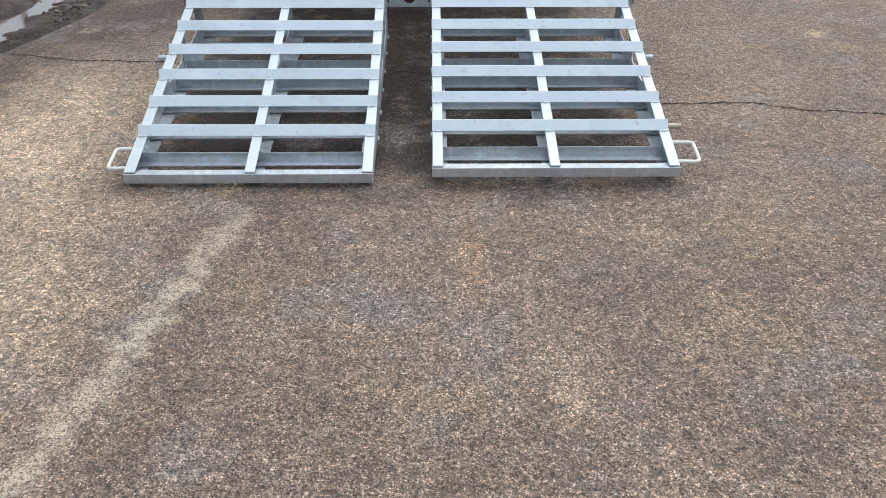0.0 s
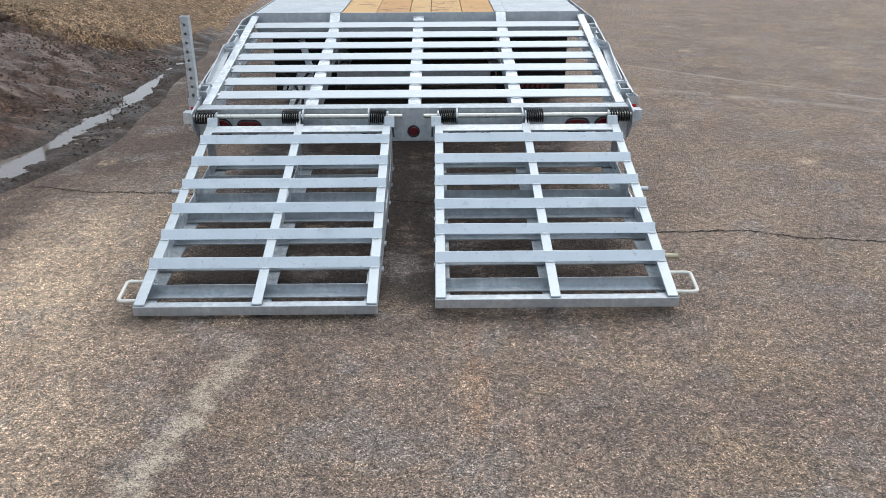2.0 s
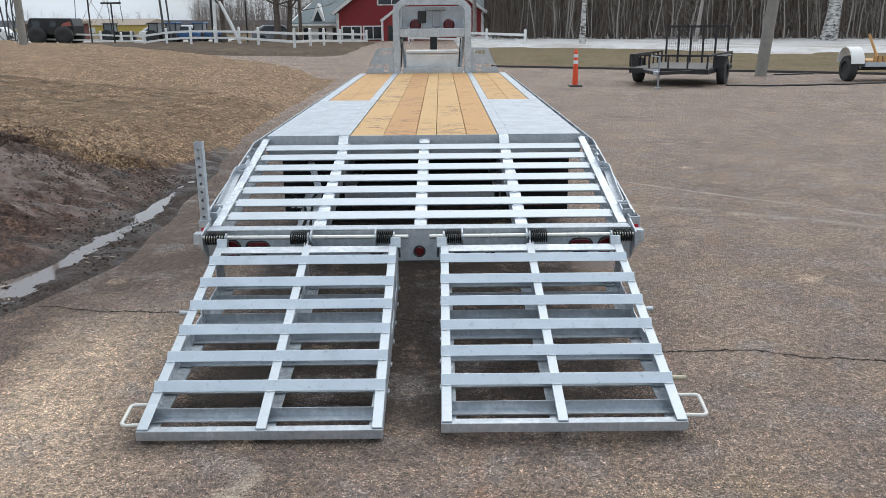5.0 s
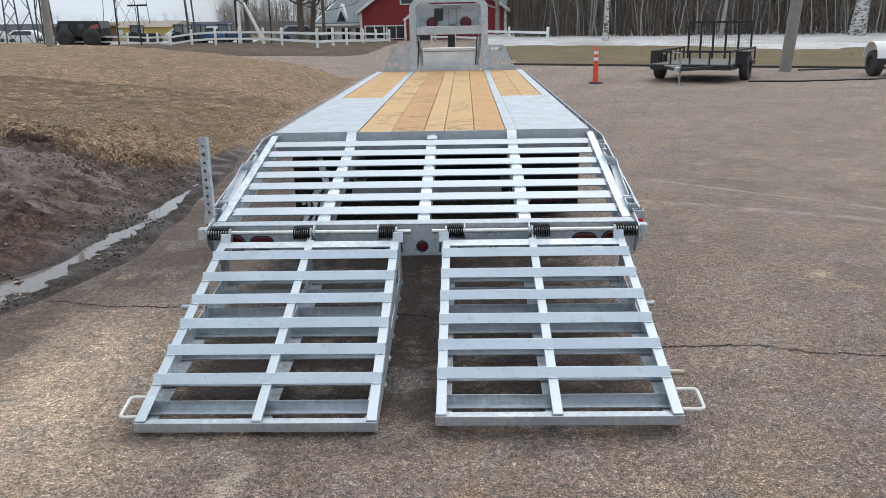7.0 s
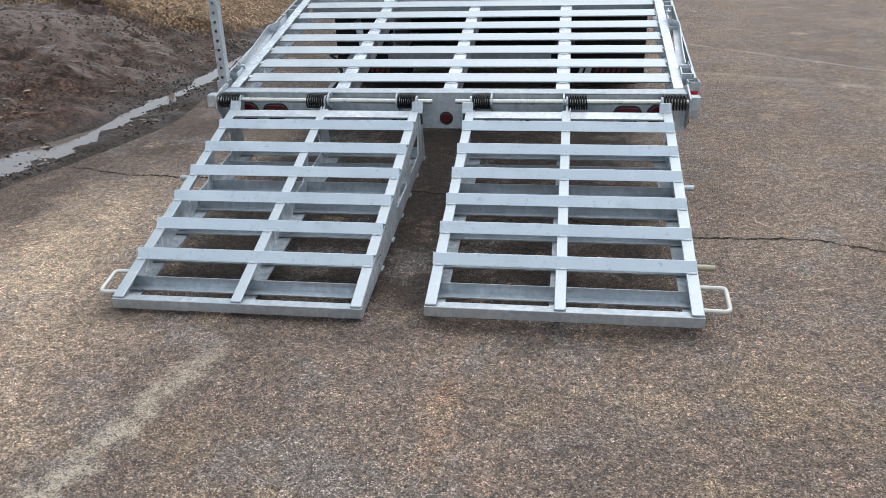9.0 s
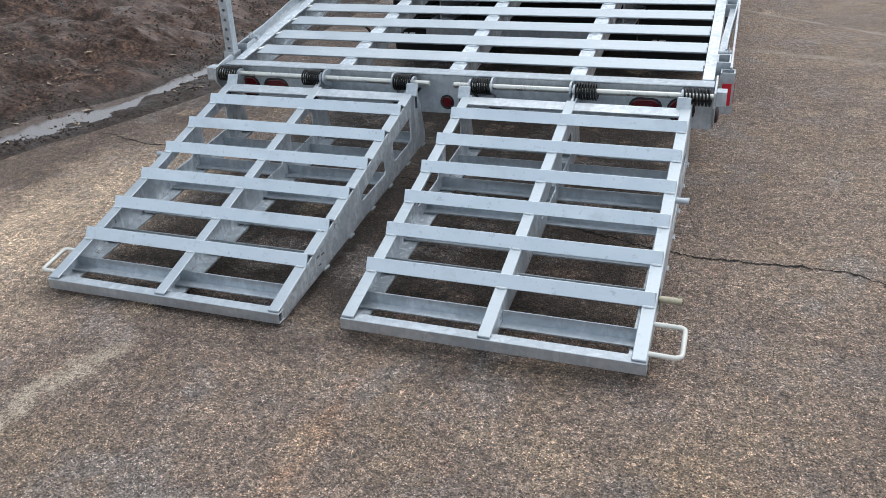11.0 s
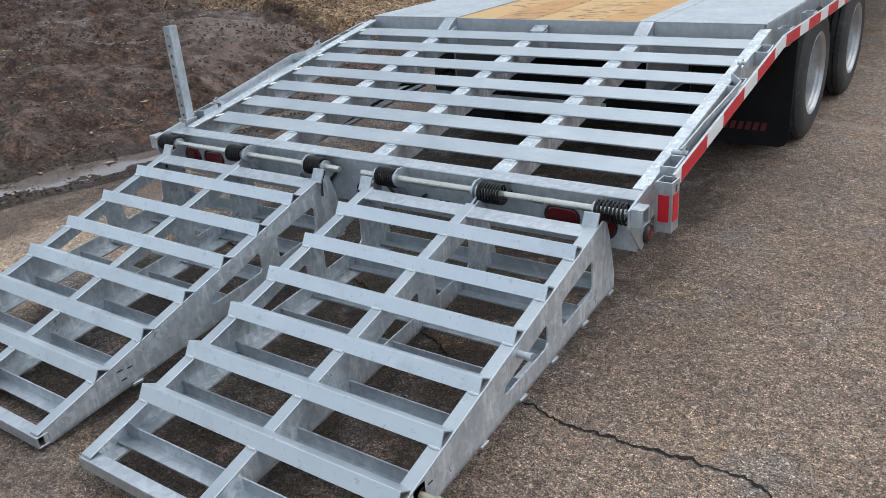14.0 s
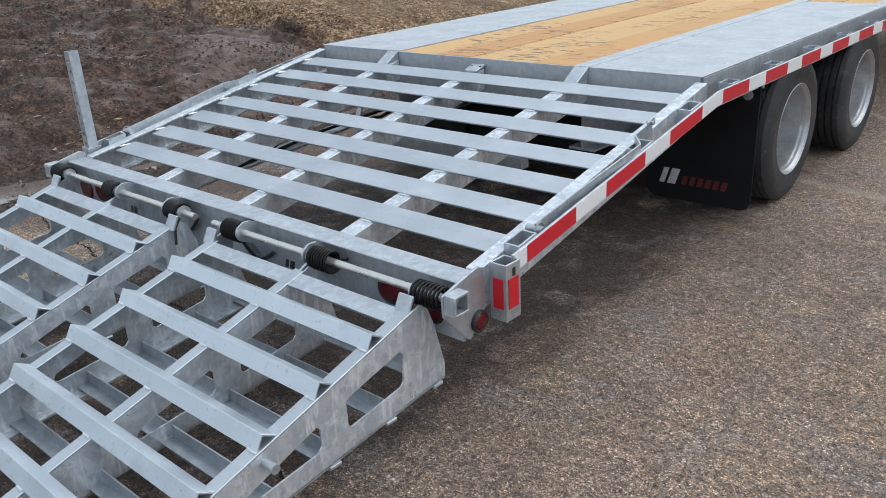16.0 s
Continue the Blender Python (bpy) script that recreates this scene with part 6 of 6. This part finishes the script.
def car(x, y, rz, paint, label):
    c = thing("car", label, "car", "cars in the yard", at=pose(x, y, 0, 0, 0, rz))
    part("body", G().prism([(-2.1, -0.85, 0.35), (2.1, -0.85, 0.35), (2.15, -0.85, 0.75), (1.1, -0.85, 0.92), (0.55, -0.85, 1.42), (-1.1, -0.85, 1.45), (-1.9, -0.85, 0.95), (-2.15, -0.85, 0.85)], (0, 1.7, 0)), paint, c, bevel=0.05)
    part("side_glass", G().prism([(-1.5, -0.862, 0.98), (0.85, -0.862, 0.98), (0.45, -0.862, 1.34), (-1.05, -0.862, 1.36)], (0, 1.724, 0)), GLASS_FAR, c)
    for wx in (-1.3, 1.35):
        for wy in (-0.8, 0.8):
            part("wheel", G().lathe((wx, wy, 0.33), (0, 1, 0), [(-0.1, 0.0001), (-0.1, 0.33), (0.1, 0.33), (0.1, 0.0001)], 16), TYRE, c, smooth=True)


CAR_WHITE = simple("white_car_paint", (0.72, 0.73, 0.74), 0.3, 0.0, 0.05, 2)
CAR_GREY = simple("grey_car_paint", (0.22, 0.23, 0.25), 0.3, 0.0, 0.1, 2)
for i, (x, y, rz, m, lab) in enumerate(((-27, 78, 10, CAR_WHITE, "white car parked in the yard"), (-23.5, 76, -20, CAR_WHITE, "white car beside the tractors"), (-43, 78, 5, CAR_WHITE, "snow-dusted white car in the yard"), (-47, 79, 0, CAR_GREY, "grey car in the yard"), (-51, 80, 8, CAR_WHITE, "white car at the yard's edge"), (-13.5, 66, 15, CAR_GREY, "dark car behind the fence"))):
    car(x, y, rz, m, lab)


# poles and masts
def pole(name, x, y, z, h, r, mat, label, lean=(0, 0)):
    return thing(name, label, "pole", g=G().sweep([(0, 0, -0.2), (lean[0] * h / 2, lean[1] * h / 2, h / 2), (lean[0] * h, lean[1] * h, h)], [r, r * 0.92, r * 0.8], 12), mat=mat, smooth=True, at=(x, y, z))


pole("utility_pole", -16.0, 28.0, 0.95, 9, 0.15, POLE_WOOD, "weathered grey wooden utility pole on the grassy hill", (0.003, 0))
pole("utility_pole", 9.80, 20.6, 0.0, 9, 0.175, POLE_WOOD, "weathered leaning wooden utility pole by the road", (0.085, 0))
pole("flag_pole", -27.4, 62, 0, 9, 0.06, BLACK_PAINT, "thin dark pole in the yard")
pole("flag_pole", -15.1, 62, 0, 9, 0.06, BLACK_PAINT, "thin dark pole behind the fence")
pole("flag_pole", -17.5, 61, 0, 9, 0.12, BLACK_PAINT, "dark pole behind the fence")
pole("light_mast", -21.6, 62, 0, 9, 0.09, GREY_STEEL, "pair of thin grey leaning masts", (-0.05, 0))
pole("light_mast", -21.1, 62, 0, 9, 0.07, GREY_STEEL, "thin grey leaning mast beside its twin", (-0.05, 0))
pole("white_post", -14.97, 59.3, 0.1, 3.1, 0.13, WHITE_PAINT, "white leaning post braced by the fence", (-0.47, 0))
pole("white_post", -17.0, 59.8, 0.1, 3.2, 0.13, WHITE_PAINT, "upright thick white post by the fence")
lamp = thing("yard_light", "yard light with two flat heads on a thin pole", "street lamp", at=(-25.6, 62, 0))
part("pole", G().sweep([(0, 0, 0), (0, 0, 3.2)], 0.06, 8), BLACK_PAINT, lamp, smooth=True)
part("lamp_head", G().box(-0.75, -0.05, -0.15, 0.15, 3.15, 3.28), BLACK_PAINT, lamp)
part("lamp_head", G().box(0.05, 0.75, -0.15, 0.15, 3.15, 3.28), BLACK_PAINT, lamp)


def lattice(x, y, w, h, label):
    t = thing("lattice_tower", label, "tower", "lattice towers", at=(x, y, 0))
    for a in (-1, 1):
        for b in (-1, 1):
            part("leg", G().bar((a * w, b * w, 0), (a * w * 0.35, b * w * 0.35, h), 0.09, 0.09), GREY_STEEL, t)
    n = 4
    for i in range(n):
        z0, z1 = h * i / n, h * (i + 1) / n
        w0, w1 = w * (1 - 0.65 * i / n), w * (1 - 0.65 * (i + 1) / n)
        for b in (-1, 1):
            part("brace", G().bar((-w0, b * w0, z0), (w1, b * w1, z1), 0.05, 0.05), GREY_STEEL, t)
            part("brace", G().bar((w0, b * w0, z0), (-w1, b * w1, z1), 0.05, 0.05), GREY_STEEL, t)


lattice(-35.9, 62, 1.3, 12, "grey steel lattice tower at the yard's edge")
lattice(-32.2, 60, 0.5, 11, "slender grey steel lattice tower")
lattice(-62, 150, 3.2, 40, "distant steel transmission tower")

# orange delineator
d = thing("traffic_delineator", "orange plastic delineator post with white bands on black base", "delineator", at=(3.67, 17.28, 0))
part("base", G().box(-0.17, 0.17, -0.17, 0.17, 0, 0.04), BLACK_PAINT, d, bevel=0.012)
part("post", G().lathe((0, 0, 0), (0, 0, 1), [(0.04, 0.075), (0.30, 0.068), (0.88, 0.052), (0.90, 0.035), (0.955, 0.03), (0.96, 0.0001)], 18), ORANGE, d, smooth=True)
for z in (0.58, 0.74):
    part("band", G().lathe((0, 0, 0), (0, 0, 1), [(z, 0.0707 - 0.0276 * (z - 0.3)), (z + 0.085, 0.0687 - 0.0276 * (z + 0.085 - 0.3))], 18), WHITE_TAPE, d, smooth=True)

# black utility trailer with a tall rear gate
ut = thing("utility_trailer", "black tube-rail utility trailer with tall mesh rear gate raised", "trailer", at=pose(5.16, 17.50, 0, 0, 0, -30))
W, L, ZD, ZR = 1.98, 3.0, 0.46, 0.80
part("bed", G().box(0, W, 0, L, ZD - 0.05, ZD), simple("grey_weathered_boards", (0.15, 0.14, 0.13), 0.85), ut, "weathered plank bed", 0.01)
for a, b in (((0, 0), (W, 0)), ((0, 0), (0, L)), ((W, 0), (W, L)), ((0, L), (W, L))):
    part("bed_frame", G().bar((*a, ZD - 0.02), (*b, ZD - 0.02), 0.07, 0.12), BLACK_PAINT, ut)
for a, b in (((0, 0), (W, 0)), ((0, 0), (0, L)), ((W, 0), (W, L))):
    part("top_rail", G().bar((*a, ZR), (*b, ZR), 0.05, 0.05), BLACK_PAINT, ut)
for x, y in [(i * W / 4, 0) for i in range(5)] + [(0, L * i / 7) for i in range(1, 8)] + [(W, L * i / 4) for i in range(1, 5)]:
    part("rail_post", G().box(x - 0.02, x + 0.02, y - 0.02, y + 0.02, ZD, ZR - 0.04), BLACK_PAINT, ut)
gate = part("rear_gate", G().bar((0.1, L, 1.50), (W - 0.1, L, 1.50), 0.06, 0.06), BLACK_PAINT, ut, "tall mesh loading gate")
for i in range(6):
    x = 0.12 + i * (W - 0.24) / 5
    part("gate_bar", G().box(x - 0.026, x + 0.026, L - 0.02, L + 0.02, ZD, 1.47), BLACK_PAINT, gate)
for i in range(30):
    x = 0.14 + i * (W - 0.28) / 29
    part("mesh_wire", G().box(x - 0.002, x + 0.002, L - 0.002, L + 0.002, ZD + 0.02, 1.47), BLACK_PAINT, gate)
for i in range(22):
    z = ZD + 0.04 + i * 0.045
    part("mesh_wire", G().box(0.14, W - 0.14, L + 0.004, L + 0.008, z, z + 0.003), BLACK_PAINT, gate)
for s, x in ((-1, -0.14), (1, W + 0.14)):
    fd = part("mudguard", G().box(x - 0.13, x + 0.13, 0.75, 1.75, 0.72, 0.76), BLACK_PAINT, ut, "flat black mudguard", 0.01)
    part("guard_skirt", G().box(x - 0.13, x + 0.13, 0.74, 0.77, 0.45, 0.72), BLACK_PAINT, ut)
    part("wheel", G().lathe((x, 1.25, 0.33), (s, 0, 0), [(-0.1, 0.0001), (-0.11, 0.2), (-0.1, 0.32), (-0.06, 0.335), (0.06, 0.335), (0.1, 0.32), (0.11, 0.2), (0.06, 0.19), (0.05, 0.0001)], 24), TYRE, ut, smooth=True)
for x in (0.35, W - 0.35):
    part("tongue", G().bar((x, 0.0, ZD - 0.04), (W / 2, -1.0, ZD - 0.04), 0.08, 0.08), BLACK_PAINT, ut)
jk = part("jack", G().sweep([(W / 2, -0.85, 0.03), (W / 2, -0.85, 0.80)], 0.026, 12), STEEL_DARK, ut, "grey screw jack", smooth=True)
part("jack_foot", G().box(W / 2 - 0.07, W / 2 + 0.07, -0.92, -0.78, 0.0, 0.03), GALV, jk)
part("jack_handle", G().sweep([(W / 2, -0.85, 0.78), (W / 2 - 0.2, -0.88, 0.80)], 0.012, 8), GALV, jk)
part("coupler", G().box(W / 2 - 0.05, W / 2 + 0.05, -1.18, -0.98, ZD - 0.12, ZD - 0.02), GALV, ut, bevel=0.01)
part("plate", G().box(0.35, 0.75, -0.045, -0.04, ZD - 0.11, ZD - 0.02), LOGO_WHITE, ut)

# galvanised trailer with a white mudguard at the lot's edge
wt = thing("boat_trailer", "galvanised trailer with white mudguard and wooden deck", "trailer", at=(11.30, 18.2, 0))
part("wheel", G().lathe((-0.02, 0, 0.34), (-1, 0, 0), [(-0.11, 0.0001), (-0.12, 0.2), (-0.1, 0.33), (-0.06, 0.345), (0.06, 0.345), (0.1, 0.33), (0.12, 0.2), (0.07, 0.19), (0.05, 0.0001)], 24), TYRE, wt, smooth=True)
gd = [(-0.16, -0.42 * math.cos(a * math.pi / 8), 0.48 + 0.44 * math.sin(a * math.pi / 8)) for a in range(9)]
gi = [(-0.16, -0.40 * math.cos(a * math.pi / 8), 0.48 + 0.42 * math.sin(a * math.pi / 8)) for a in range(9)]
part("mudguard", G().prism(gd + gi[::-1], (0.36, 0, 0)), WHITE_PAINT, wt, "white mudguard", smooth=True)
part("frame", G().box(0.22, 1.9, -0.42, -0.34, 0.40, 0.52), GALV, wt)
part("frame", G().box(0.22, 0.32, -0.34, 0.9, 0.40, 0.52), GALV, wt)
part("frame", G().box(1.80, 1.90, -0.34, 0.9, 0.40, 0.52), GALV, wt)
part("deck_board", G().box(0.33, 1.79, -0.33, 0.9, 0.50, 0.56), WOOD, wt)
part("front_board", G().box(0.45, 1.70, -0.40, -0.345, 0.53, 0.68), WOOD, wt)
part("axle", G().sweep([(0.0, 0, 0.34), (1.9, 0, 0.34)], 0.05, 10), BLACK_PAINT, wt)
part("axle_hanger", G().box(0.25, 0.31, -0.05, 0.05, 0.34, 0.40), GALV, wt)
part("wheel", G().lathe((2.05, 0, 0.34), (1, 0, 0), [(-0.11, 0.0001), (-0.12, 0.2), (-0.1, 0.33), (-0.06, 0.345), (0.06, 0.345), (0.1, 0.33), (0.12, 0.2), (0.07, 0.19), (0.05, 0.0001)], 24), TYRE, wt, smooth=True)
part("stake", G().bar((0.95, 0.3, 0.55), (0.72, 0.5, 1.25), 0.05, 0.06), WOOD, wt)

# black hose across the lot, rubbish
hz = [(7.5, 16.85, 0.02)] + [(7.6 + i * 0.16, 16.80 - 0.022 * i + 0.05 * math.sin(i * 0.9) + (0.0016 * i * i if i > 8 else 0), 0.02) for i in range(40)]
thing("hose", "black hose lying across the lot", "hose", g=G().sweep(hz, 0.022, 8), mat=BLACK_PAINT, smooth=True)
hz = [(10.3 + i * 0.12, 20.77 + 0.03 * i + 0.03 * math.sin(i), 0.02) for i in range(12)]
thing("hose", "short black hose by the road edge", "hose", g=G().sweep(hz, 0.03, 8), mat=BLACK_PAINT, smooth=True)
